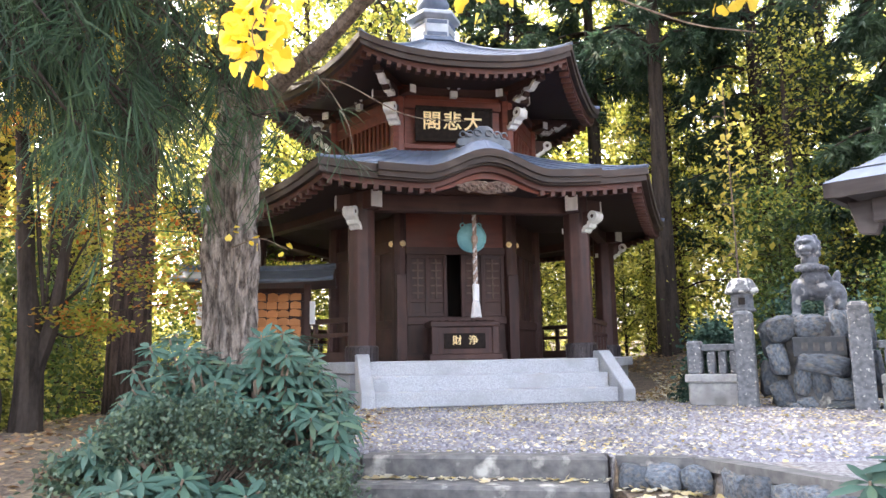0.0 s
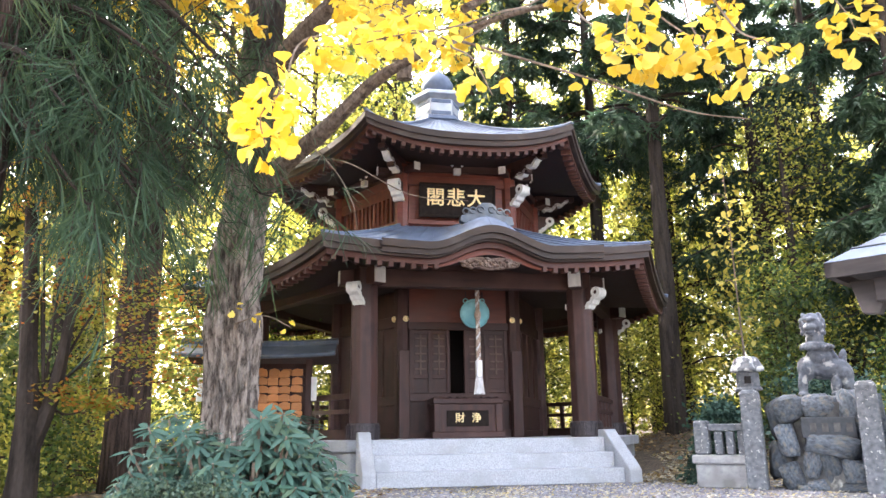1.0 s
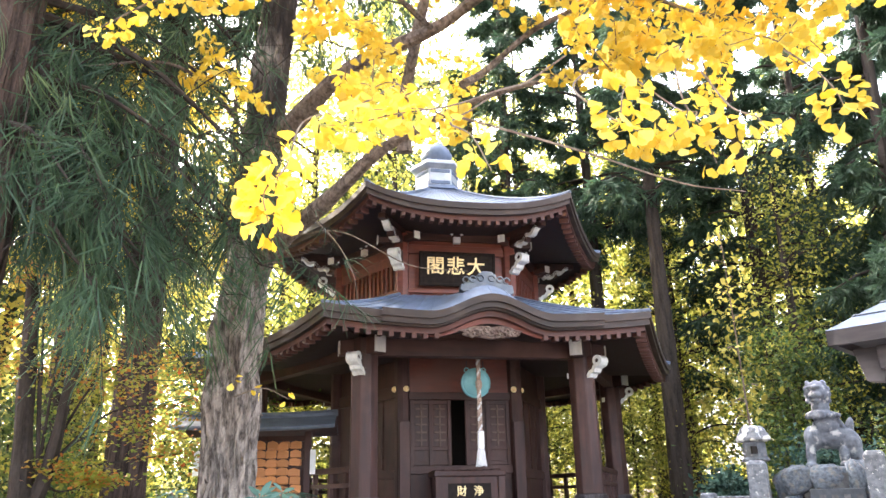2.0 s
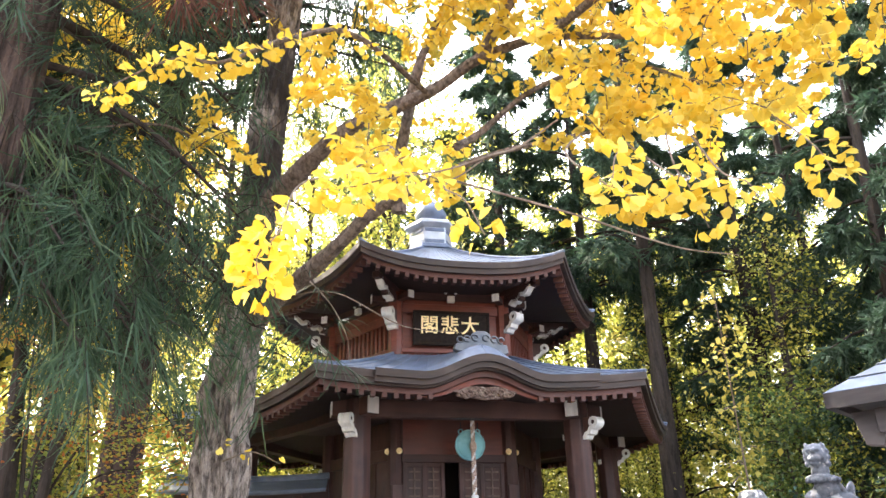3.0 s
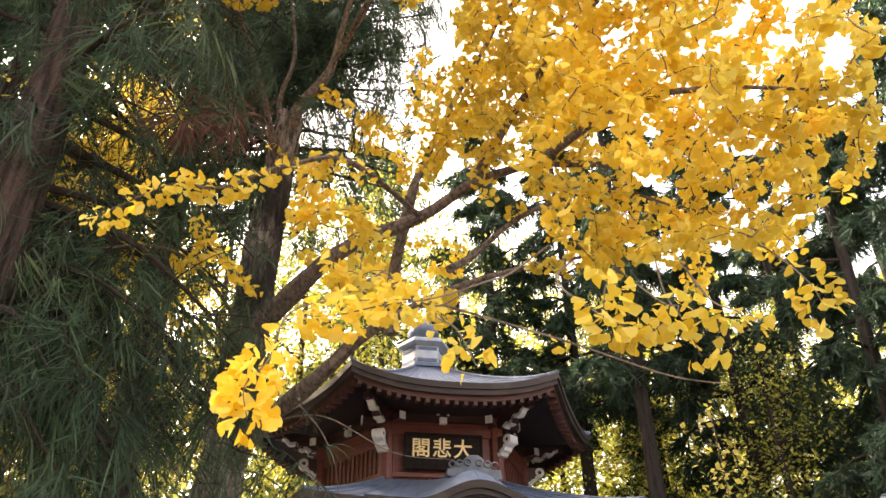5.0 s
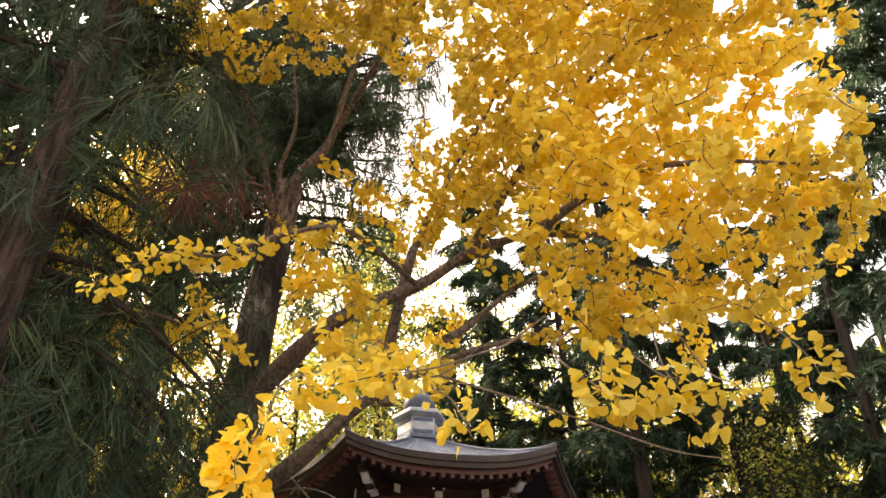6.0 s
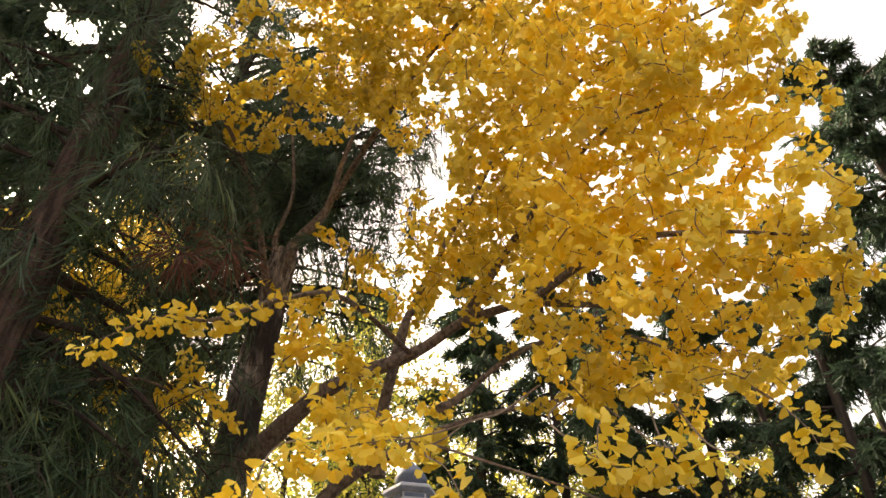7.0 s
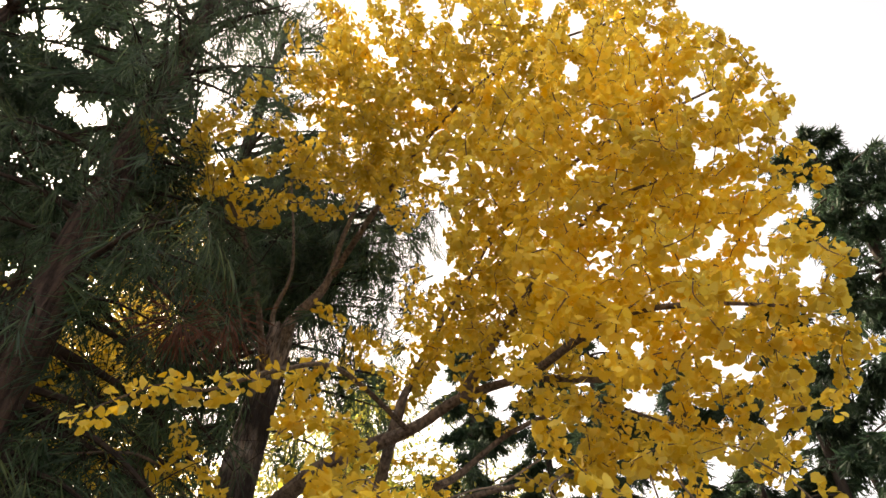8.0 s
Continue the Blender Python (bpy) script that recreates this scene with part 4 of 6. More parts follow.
# seated haunches, forelegs, collar, neck and maned head
for c, r, rot in (((0.0, 0.04, 0.32), (0.25, 0.18, 0.12), (0, 0, 0)), ((0.17, 0.04, 0.24), (0.13, 0.19, 0.18), (0, 0, 12)), ((-0.19, -0.06, 0.32), (0.1, 0.13, 0.14), (0, 0, 0)),
                  ((-0.24, -0.12, 0.15), (0.055, 0.065, 0.17), (0, 4, 0)), ((0.1, -0.12, 0.1), (0.055, 0.065, 0.13), (0, 0, 0)), ((0.24, -0.06, 0.1), (0.065, 0.1, 0.12), (0, 0, 0)),
                  ((-0.25, -0.17, 0.025), (0.07, 0.1, 0.04), (0, 0, 0)), ((0.1, -0.17, 0.025), (0.065, 0.09, 0.04), (0, 0, 0)), ((0.25, -0.12, 0.025), (0.07, 0.11, 0.04), (0, 0, 0)),
                  ((-0.04, -0.02, 0.45), (0.145, 0.14, 0.1), (0, 0, 0)), ((-0.05, -0.04, 0.57), (0.185, 0.155, 0.055), (0, 5, 0)), ((-0.06, -0.03, 0.66), (0.1, 0.1, 0.1), (0, 0, 0)),
                  ((-0.07, -0.05, 0.83), (0.12, 0.13, 0.13), (0, 0, 0)), ((-0.1, -0.17, 0.78), (0.07, 0.07, 0.045), (0, 0, 0)), ((-0.1, -0.16, 0.72), (0.055, 0.05, 0.025), (0, 0, 0)),
                  ((-0.1, -0.16, 0.87), (0.085, 0.05, 0.025), (0, 0, 0)), ((0.2, 0.1, 0.42), (0.05, 0.06, 0.13), (0, 15, 0)), ((0.13, 0.0, 0.46), (0.025, 0.03, 0.1), (0, -25, 0)), ((-0.08, -0.1, 0.3), (0.03, 0.03, 0.05), (0, 0, 0))):
    blob(bm, c, r, *rot)
for j in range(11):
    w = j / 11 * 6.283
    if math.sin(w) > -0.75:
        for q, zz in ((0.115, 0.73), (0.122, 0.8), (0.118, 0.86), (0.09, 0.92)):
            blob(bm, (-0.07 + q * math.cos(w), -0.03 + q * math.sin(w), zz + 0.02 * (j % 2)), (0.027, 0.027, 0.034))
for j in range(9):
    w = 3.4 + j / 8 * 2.7
    blob(bm, (-0.05 + 0.17 * math.cos(w), -0.04 + 0.145 * math.sin(w), 0.555), (0.025, 0.025, 0.03))
me = bpy.data.meshes.new("guardian_lion")
bm.to_mesh(me)
bm.free()
me.materials.append(STATUE)
lion = tagged(new("guardian_lion", me), "weathered grey stone guardian lion sitting on the rocks", "statue")
lion.matrix_world = Matrix.Translation((4.2, 8.42, 0.965)) @ Matrix.Rotation(math.radians(-26), 4, "Z") @ Matrix.Diagonal((0.95, 1, 0.98, 1))
rm = lion.modifiers.new("merge", "REMESH")
rm.mode, rm.voxel_size, rm.use_smooth_shade = "VOXEL", 0.011, True

# ---- rack of votive plaques beside the hall ----
rack = thing("votive_rack", "roofed rack hung with orange wooden votive plaques", "plaque rack", Matrix.Translation((-2.75, 11.1, 0)) @ Matrix.Rotation(math.radians(6), 4, "Z"))
for x in (-0.75, 0.72):
    part("post", Geo().box(x - 0.05, x + 0.05, -0.05, 0.05, 0, 1.72), WOOD, rack, "", 0.008)
part("back_board", Geo().box(-0.7, 0.67, 0.0, 0.03, 0.45, 1.66), WOOD, rack)
for s in (-1, 1):
    rows = [[Vector((x, s * y, 1.93 - 0.2 * (y / 0.6) ** 0.9 + 0.04 * abs(x / 1.1) ** 2)) for x in np.linspace(-1.12, 1.12, 13)] for y in np.linspace(0, 0.62, 7)]
    part("roof_sheet", Geo().grid(rows), SLATE, rack, "dark blue-grey metal roof", 0, True)
    part("roof_under", Geo().grid([[p - Vector((0, 0, 0.05)) for p in r] for r in rows]), WOOD, rack)
    part("roof_edge", Geo().tube([rows[-1][j] - Vector((0, 0, 0.02)) for j in range(13)], [0.03] * 13, 6), SLATE, rack)
part("ridge", Geo().tube([(x, 0, 1.95 + 0.04 * abs(x / 1.1) ** 2) for x in np.linspace(-1.14, 1.14, 9)], [0.05] * 9, 6), SLATE, rack)
pq = Geo().prism([(-0.075, 0), (-0.075, 0.085), (0, 0.115), (0.075, 0.085), (0.075, 0)], -0.008, 0.008).mesh("plaque", 0.003)
pq.materials.append(PLAQUE_WOOD)
for i in range(9):
    part("hook_rail", Geo().box(-0.7, 0.67, -0.05, 0.0, 0.62 + i * 0.12, 0.635 + i * 0.12), WOOD, rack)
    for j in range(8):
        for q in range(2):
            ob = part("plaque", pq, PLAQUE_WOOD, rack)
            ob.matrix_basis = Matrix.Translation((-0.61 + j * 0.165 + RNG.uniform(-0.02, 0.02), -0.055 - 0.02 * q, 0.51 + i * 0.12 + RNG.uniform(-0.015, 0.015))) @ Matrix.Rotation(RNG.normal() * 0.05, 4, "Y") @ Matrix.Rotation(-0.15, 4, "X")
for x in (-0.84, 0.79):
    part("notice", Geo().box(x - 0.03, x + 0.05, -0.08, -0.07, 1.12, 1.46), PAPER, rack, "white paper notice")

# ---- corner of the roof beside the yard ----
kr = thing("small_roof", "small roofed shelter with a blue-grey sheet roof", "shelter", Matrix.Translation((3.22, 6.22, 2.0)) @ Matrix.Rotation(math.radians(-44), 4, "Z"))
rows = []
for i in range(8):
    q = i / 7
    rows.append([(Vector((1.3 * q + (2.6 - 2.6 * q) * j / 10, 1.3 * q, 1.0 * q ** 1.15 + 0.015 * (i % 2)))) for j in range(11)])
for k in range(4):
    m = Matrix.Translation((1.3, 1.3, 0)) @ Matrix.Rotation(math.radians(90 * k), 4, "Z") @ Matrix.Translation((-1.3, -1.3, 0))
    part("roof_side", Geo().grid([[m @ p for p in r] for r in rows]), COPPER, kr)
    for i in range(1, 7):
        part("course", Geo().tube([m @ (p + Vector((0, 0, 0.004))) for p in rows[i]], [0.012] * 11, 4), SLATE, kr)
    part("fascia", Geo().box(0, 2.6, 0.0, 0.06, -0.13, -0.004, m), GREY_WOOD, kr)
    part("beam", Geo().box(0.22, 2.38, 0.3, 0.42, -0.34, -0.14, m), GREY_WOOD, kr, "", 0.01)
    part("post", Geo().box(0.5, 0.62, 0.5, 0.62, -2.02, -0.1, m), GREY_WOOD, kr, "", 0.01)
part("soffit", Geo().box(0.07, 2.53, 0.07, 2.53, -0.06, -0.04), GREY_WOOD, kr)
part("bracket", Geo().prism([(0.1, -0.14), (0.17, -0.42), (0.3, -0.44), (0.42, -0.14)], 0.28, 0.4), GREY_WOOD, kr, "", 0.008)


# ---- trees ----
def limb(g, pts, r0, r1, n=8, wob=0.12, steps=6):
    """A smooth tapering limb through a few turning points."""
    pts = [Vector(p) for p in pts]
    ext = [2 * pts[0] - pts[1]] + pts + [2 * pts[-1] - pts[-2]]
    path = []
    for i in range(1, len(ext) - 2):
        a, b, c, d = ext[i - 1:i + 3]
        for q in range(steps):
            u = q / steps
            path.append(0.5 * ((2 * b) + (c - a) * u + (2 * a - 5 * b + 4 * c - d) * u * u + (3 * b - a - 3 * c + d) * u ** 3))
    path.append(pts[-1])
    k = len(path)
    g.tube(path, [r0 + (r1 - r0) * (i / (k - 1)) ** 0.8 for i in range(k)], n, wob)
    return path


def far_tree(x, y, h, spread_r, base, material, bark_m, label, n, leaf, name="tree", flat=0.7, trunk_r=0.18, clumps=26, droop=0.0, tv=OVAL_V, tf=OVAL_F, cat="tree", tight=0.28):
    z0 = ground_z(x, y) - 0.1
    t = thing(name, label, cat, Matrix.Translation((x, y, z0)))
    g = Geo()
    lean = RNG.normal(size=2) * 0.012 * h
    trunk = limb(g, [(0, 0, 0), (lean[0] * 0.3, lean[1] * 0.3, h * 0.4), (lean[0], lean[1], h * 0.97)], trunk_r, trunk_r * 0.2, 10, 0.12, 10)
    cl = []
    for i in range(clumps):
        f = base + (1 - base) * (i + RNG.random()) / clumps
        p = trunk[min(len(trunk) - 1, int(f * (len(trunk) - 1)))]
        w = RNG.random() * 6.283
        reach = spread_r * (0.35 + 0.65 * RNG.random()) * (1.1 - 0.75 * max(0, (f - base) / (1 - base)) ** 1.5)
        e = p + Vector((math.cos(w) * reach, math.sin(w) * reach, reach * (0.25 - droop)))
        limb(g, [p, (p + e) / 2 + Vector((0, 0, 0.12 * reach)), e], trunk_r * 0.22, 0.012, 5, 0, 3)
        for q in (0.45, 0.75, 1.0):
            cl.append(p + (e - p) * q + Vector(RNG.normal(size=3) * 0.12 * reach))
    part("trunk", g, bark_m, t)
    C = np.array([tuple(c) for c in cl])
    idx = RNG.integers(0, len(C), n)
    sp = spread_r * tight
    P = C[idx] + RNG.normal(size=(n, 3)) * np.array([sp, sp, sp * flat])
    D = rand_dirs(n, 0.6)
    D[:, 2] -= 0.35 + droop
    U = rand_dirs(n) + np.array([0, 0, 0.8])
    part("crown", leaves("crown", P, D, U, leaf * (0.6 + 0.8 * RNG.random(n)), tv, tf, material), material, t)
    return t


def frond_cedar(x, y, h, reach_r, base, bark_m, label, limbs, fronds, blade, droop=0.25, trunk_r=0.26, blades=20):
    """A cedar whose limbs carry drooping fronds of needle blades, with gaps between the fronds."""
    z0 = ground_z(x, y) - 0.1
    t = thing("cedar_tree", label, "tree", Matrix.Translation((x, y, z0)))
    g = Geo()
    lean = RNG.normal(size=2) * 0.012 * h
    trunk = limb(g, [(0, 0, 0), (lean[0] * 0.3, lean[1] * 0.3, h * 0.4), (lean[0], lean[1], h * 0.97)], trunk_r, trunk_r * 0.2, 12, 0.12, 12)
    A, D, L = [], [], []
    for i in range(limbs):
        f = base + (1 - base) * (i + RNG.random()) / limbs
        p = trunk[min(len(trunk) - 1, int(f * (len(trunk) - 1)))]
        w = RNG.random() * 6.283
        out = Vector((math.cos(w), math.sin(w), 0))
        reach = reach_r * (0.4 + 0.7 * RNG.random()) * (1.1 - 0.75 * max(0, (f - base) / (1 - base)) ** 1.5)
        e = p + out * reach + Vector((0, 0, reach * (0.15 - droop)))
        mid = (p + e) / 2 + Vector((0, 0, 0.14 * reach))
        limb(g, [p, mid, e], trunk_r * 0.2, 0.012, 5, 0, 3)
        for _ in range(fronds):
            u = 0.25 + 0.75 * RNG.random() ** 0.7
            a = p * (1 - u) ** 2 + mid * 2 * u * (1 - u) + e * u * u
            v = RNG.normal(size=3)
            A.append(tuple(a))
            D.append((out.x * 0.6 + v[0] * 0.6, out.y * 0.6 + v[1] * 0.6, -0.35 - 0.5 * RNG.random()))
            L.append((0.22 + 0.3 * RNG.random()) * (0.6 + 0.3 * reach))
    part("trunk", g, bark_m, t)
    A, D, L = np.array(A), unit(np.array(D)), np.array(L)
    m = len(A)
    q = (np.arange(blades)[None] + RNG.random((m, blades))) / blades
    P = A[:, None] + D[:, None] * (L[:, None] * q)[..., None]
    P[..., 2] -= 0.35 * L[:, None] * q ** 2
    W = D[:, None] * 0.8 + RNG.normal(size=(m, blades, 3)) * 0.42 + np.array([0, 0, -0.1])
    n = m * blades
    size = (blade * (1.15 - 0.5 * q) * (0.7 + 0.6 * RNG.random((m, blades)))).ravel()
    part("crown", leaves("crown", P.reshape(-1, 3), W.reshape(-1, 3), rand_dirs(n) + np.array([0, 0, 0.6]), size, BLADE_V * np.array([1.9, 1, 1]), BLADE_F, CEDAR_FAR), CEDAR_FAR, t)
    return t


# the ginkgo in front of the hall
gk = thing("ginkgo_tree", "old ginkgo with furrowed grey trunk and golden autumn leaves", "tree")
gt = Geo()
trunk_pts = [(-1.95, 6.95, -0.15), (-1.96, 6.95, 0.7), (-1.97, 6.95, 2.3), (-1.9, 6.95, 3.4), (-1.8, 6.92, 5.2), (-1.68, 6.9, 7.0)]
nseg = 84
path = []
for i in range(121):
    z = -0.15 + i * 7.2 / 120
    k = min(len(trunk_pts) - 2, max(j for j in range(len(trunk_pts)) if trunk_pts[j][2] <= z + 1e-6) if z >= -0.15 else 0)
    a, b = Vector(trunk_pts[k]), Vector(trunk_pts[k + 1])
    path.append(a + (b - a) * ((z - a.z) / (b.z - a.z)))
rows = []
for p in path:
    r = 0.235 * (1 - 0.052 * max(0, p.z)) + 0.1 * math.exp(-max(0, p.z + 0.1) * 2.5) + 0.03 * math.exp(-((p.z - 1.55) / 0.25) ** 2)
    row = []
    for j in range(nseg + 1):
        w = 2 * math.pi * (j % nseg) / nseg
        d = Vector((math.cos(w), math.sin(w), 0))
        q = Vector((d.x * 5.0, d.y * 5.0, p.z * 1.1 + 0.6 * noise.noise(Vector((d.x * 2, d.y * 2, p.z * 2)))))
        rr = r * (1 + 0.13 * noise.noise(Vector((d.x * 1.2, d.y * 1.2, p.z * 0.5)))) + 0.03 - 0.075 * (1 - min(1, abs(noise.noise(q)) * 3.2)) - 0.02 * (1 - min(1, abs(noise.noise(q * 2.1)) * 3)) + 0.07 * math.exp(-((p.z - 1.62) / 0.12) ** 2 - ((w - 4.1) / 0.35) ** 2) + 0.06 * math.exp(-((p.z - 2.2) / 0.15) ** 2 - ((w - 3.4) / 0.3) ** 2)
        row.append(p + d * rr)
    rows.append(row)
part("trunk", Geo().grid(rows), BARK_GINKGO, gk, "deeply furrowed grey trunk", 0, True)
nodes = []


def gk_limb(pts, r0, r1, n=9):
    g = Geo()
    p = limb(g, pts, r0, r1, n, 0.3, 8)
    nodes.extend(p[2:])
    part("limb", g, BARK_LIMB, gk)
    return p


gk_limb([(-1.85, 6.9, 2.7), (-1.63, 6.71, 3.02), (-1.09, 6.31, 3.3), (-0.64, 5.95, 3.56), (-0.3, 5.73, 3.68), (0.42, 5.5, 3.92), (1.3, 4.9, 3.8)], 0.12, 0.012)
gk_limb([(-1.8, 6.9, 4.1), (-1.22, 6.4, 4.45), (-0.71, 6.05, 4.65), (-0.05, 5.7, 4.72), (0.42, 5.48, 4.93), (0.97, 5.2, 4.93), (1.67, 4.8, 4.62), (2.3, 4.3, 4.5)], 0.11, 0.012)
gk_limb([(-0.35, 6.4, 3.85), (-0.33, 6.29, 4.44), (-0.16, 5.95, 5.1), (-0.05, 5.85, 5.4), (0.3, 5.6, 6.1), (0.76, 5.3, 6.9), (1.2, 4.8, 8.0)], 0.075, 0.01)
gk_limb([(0.2, 5.7, 4.15), (0.42, 5.85, 4.38), (0.88, 5.5, 4.59), (1.48, 4.99, 4.5), (2.0, 4.6, 4.0)], 0.045, 0.008)
gk_limb([(-1.7, 6.9, 6.6), (-1.52, 6.75, 7.1), (-1.2, 6.75, 7.7), (-1.05, 6.7, 8.6), (-0.6, 6.3, 10.2)], 0.1, 0.015)
gk_limb([(-1.7, 6.9, 6.6), (-1.82, 6.88, 7.3), (-1.7, 6.85, 8.2), (-1.95, 6.6, 10.0)], 0.05, 0.012)
gk_limb([(-1.12, 6.75, 7.9), (-0.7, 6.2, 8.3), (0.2, 5.0, 8.8), (1.2, 4.2, 9.2), (2.6, 3.8, 9.6)], 0.05, 0.012)
gk_limb([(0.76, 5.3, 6.9), (1.6, 4.6, 7.4), (2.6, 4.0, 7.6), (3.3, 3.7, 7.8)], 0.035, 0.008)
gk_limb([(0.42, 5.48, 4.93), (1.0, 4.8, 5.6), (1.6, 4.0, 5.9), (2.1, 3.4, 5.6)], 0.05, 0.008)
gk_limb([(0.97, 5.2, 4.93), (1.5, 4.2, 4.7), (1.9, 3.6, 4.3), (2.4, 3.2, 3.9)], 0.045, 0.008)
gk_limb([(-1.75, 6.9, 6.2), (-1.9, 6.0, 7.0), (-2.2, 5.0, 7.4), (-2.9, 4.5, 7.5)], 0.05, 0.008)
gk_limb([(-1.9, 6.9, 3.9), (-1.9, 6.2, 4.1), (-2.2, 5.4, 4.2), (-2.75, 4.9, 3.9)], 0.03, 0.006)

gk_limb([(-0.05, 5.7, 4.72), (-0.6, 4.6, 4.5), (-1.0, 4.2, 4.15), (-1.4, 4.05, 3.85), (-1.7, 3.95, 3.8), (-2.1, 3.78, 3.4)], 0.03, 0.004, 6)
STRAND = list(nodes[-34:])
# twigs grow from the nearest wood towards points of the crown
MASS = [((1.85, 3.75, 4.2), (1.35, 1.1, 1.2), 190), ((1.95, 4.8, 3.95), (1.4, 0.9, 0.85), 80), ((1.75, 3.75, 6.1), (1.7, 1.3, 1.6), 470), ((1.3, 4.3, 8.5), (2.6, 1.5, 2.1), 520),
        ((-1.6, 4.7, 7.7), (1.7, 0.9, 0.85), 75), ((0.9, 5.3, 5.6), (1.2, 0.9, 0.9), 125), ((0.1, 4.9, 3.6), (0.9, 0.7, 0.35), 8), ((-2.0, 5.3, 4.1), (0.95, 0.5, 0.4), 7), ((-0.55, 4.7, 4.15), (0.6, 0.5, 0.45), 12), ((-0.15, 3.9, 3.05), (0.55, 0.35, 0.2), 9), ((-0.6, 5.0, 9.0), (1.3, 1.0, 1.2), 120), ((-0.5, 7.3, 6.0), (1.2, 0.7, 1.7), 34), ((1.2, 6.5, 7.6), (0.9, 0.8, 1.5), 90), ((-1.0, 4.9, 10.5), (1.1, 0.9, 1.2), 110), ((-0.9, 5.0, 8.7), (0.9, 0.8, 0.9), 60), ((1.6, 4.8, 10.5), (1.8, 1.2, 1.0), 130), ((0.3, 6.0, 6.4), (0.6, 0.5, 0.7), 30), ((-0.25, 6.6, 9.6), (0.6, 0.5, 0.9), 34)]
targets = []
for c, r, cnt in MASS:
    for _ in range(cnt):
        d = rand_dirs(1)[0] * RNG.random() ** 0.4
        q = Vector((c[0] + d[0] * r[0], c[1] + d[1] * r[1], c[2] + d[2] * r[2]))
        # the crown's underside rises with the distance from the path; little hangs below it
        if q.x < 0.3 or q.z > 0.75 + 0.58 * math.hypot(q.x, q.y) or RNG.random() < 0.16:
            targets.append(q)
NV = np.array([tuple(p) for p in nodes])
targets.sort(key=lambda p: float(np.min(np.linalg.norm(NV - np.array(p), axis=1))))
tw = Geo()
LP, LD = [], []


def tufts(path, gap=0.075, start=0.25, count=(5, 9), stalk=0.045):
    total = sum((b - a).length for a, b in zip(path[:-1], path[1:]))
    n_t = max(2, int(total * (1 - start) / gap))
    for i in range(n_t):
        u = start + (1 - start) * (i + RNG.random() * 0.6) / n_t
        f = min(0.999, u) * (len(path) - 1)
        a = path[int(f)] + (path[int(f) + 1] - path[int(f)]) * (f % 1)
        for _ in range(RNG.integers(*count)):
            d = rand_dirs(1, 0.7)[0]
            LP.append((a.x + d[0] * stalk, a.y + d[1] * stalk, a.z + d[2] * stalk * 0.8 - 0.015))
            LD.append((d[0], d[1], d[2] - 0.55))


for tg in targets:
    NV = np.array([tuple(p) for p in nodes])
    dd = np.linalg.norm(NV - np.array(tg), axis=1) + 0.25 * np.maximum(0, NV[:, 2] - tg.z)
    b = nodes[int(np.argmin(dd))]
    L = (tg - b).length
    mid = (b + tg) / 2 + Vector(RNG.normal(size=3) * 0.08 * L) + Vector((0, 0, 0.08 * L))
    p = limb(tw, [b, mid, tg + Vector((0, 0, -0.05 * L))], 0.004 + 0.007 * L, 0.0025, 5, 0, 5)
    nodes.extend(p[1:])
    tufts(p, 0.055, 0.3 if L > 0.8 else 0.1)
tufts(STRAND, 0.05, 0.25, (3, 7), 0.07)
# low sprays that hang close to the path
for pts, cnt in (([(-0.3, 4.6, 3.5), (-0.5, 3.7, 2.8), (-0.64, 3.1, 2.4), (-0.68, 2.95, 2.1), (-0.76, 2.9, 1.95), (-0.73, 2.88, 1.8)], 26), ([(0.42, 5.5, 3.9), (0.1, 4.0, 2.9), (-0.1, 3.4, 2.62), (-0.5, 3.3, 2.56)], 18),
                 ([(0.1, 4.0, 2.9), (0.05, 3.2, 2.42), (0.14, 3.0, 2.25), (0.22, 2.95, 2.05)], 18), ([(1.3, 4.4, 3.4), (1.0, 3.4, 2.75), (0.82, 2.9, 2.4), (0.74, 2.7, 2.15)], 18),
                 ([(1.3, 4.4, 3.4), (1.3, 3.6, 2.7), (1.25, 3.2, 2.45), (1.05, 3.05, 2.25)], 12), ([(0.9, 4.6, 3.7), (0.5, 3.7, 2.95), (0.3, 3.3, 2.66), (0.05, 3.2, 2.52), (-0.22, 3.2, 2.48), (-0.44, 3.2, 2.43), (-0.6, 3.18, 2.42)], 22),
                 ([(1.0, 4.3, 3.4), (0.7, 3.4, 2.72), (0.85, 3.2, 2.42), (0.95, 3.15, 2.33), (1.06, 3.12, 2.29)], 24), ([(1.6, 4.4, 3.5), (1.3, 3.5, 2.7), (1.28, 3.25, 2.4), (1.31, 3.2, 2.18)], 14), ([(1.7, 4.2, 3.3), (1.5, 3.4, 2.6), (1.54, 3.2, 2.42), (1.55, 3.15, 2.3)], 10), ([(2.2, 4.2, 3.5), (2.0, 3.5, 2.9), (1.97, 3.25, 2.6), (1.98, 3.2, 2.42)], 24)):
    p = limb(tw, pts, 0.008, 0.0022, 5, 0, 8)
    tufts(p, 0.055 if cnt > 20 else 0.075, 0.55, (5, 8) if cnt > 25 else (3, 6) if cnt > 20 else (2, 4), 0.085)
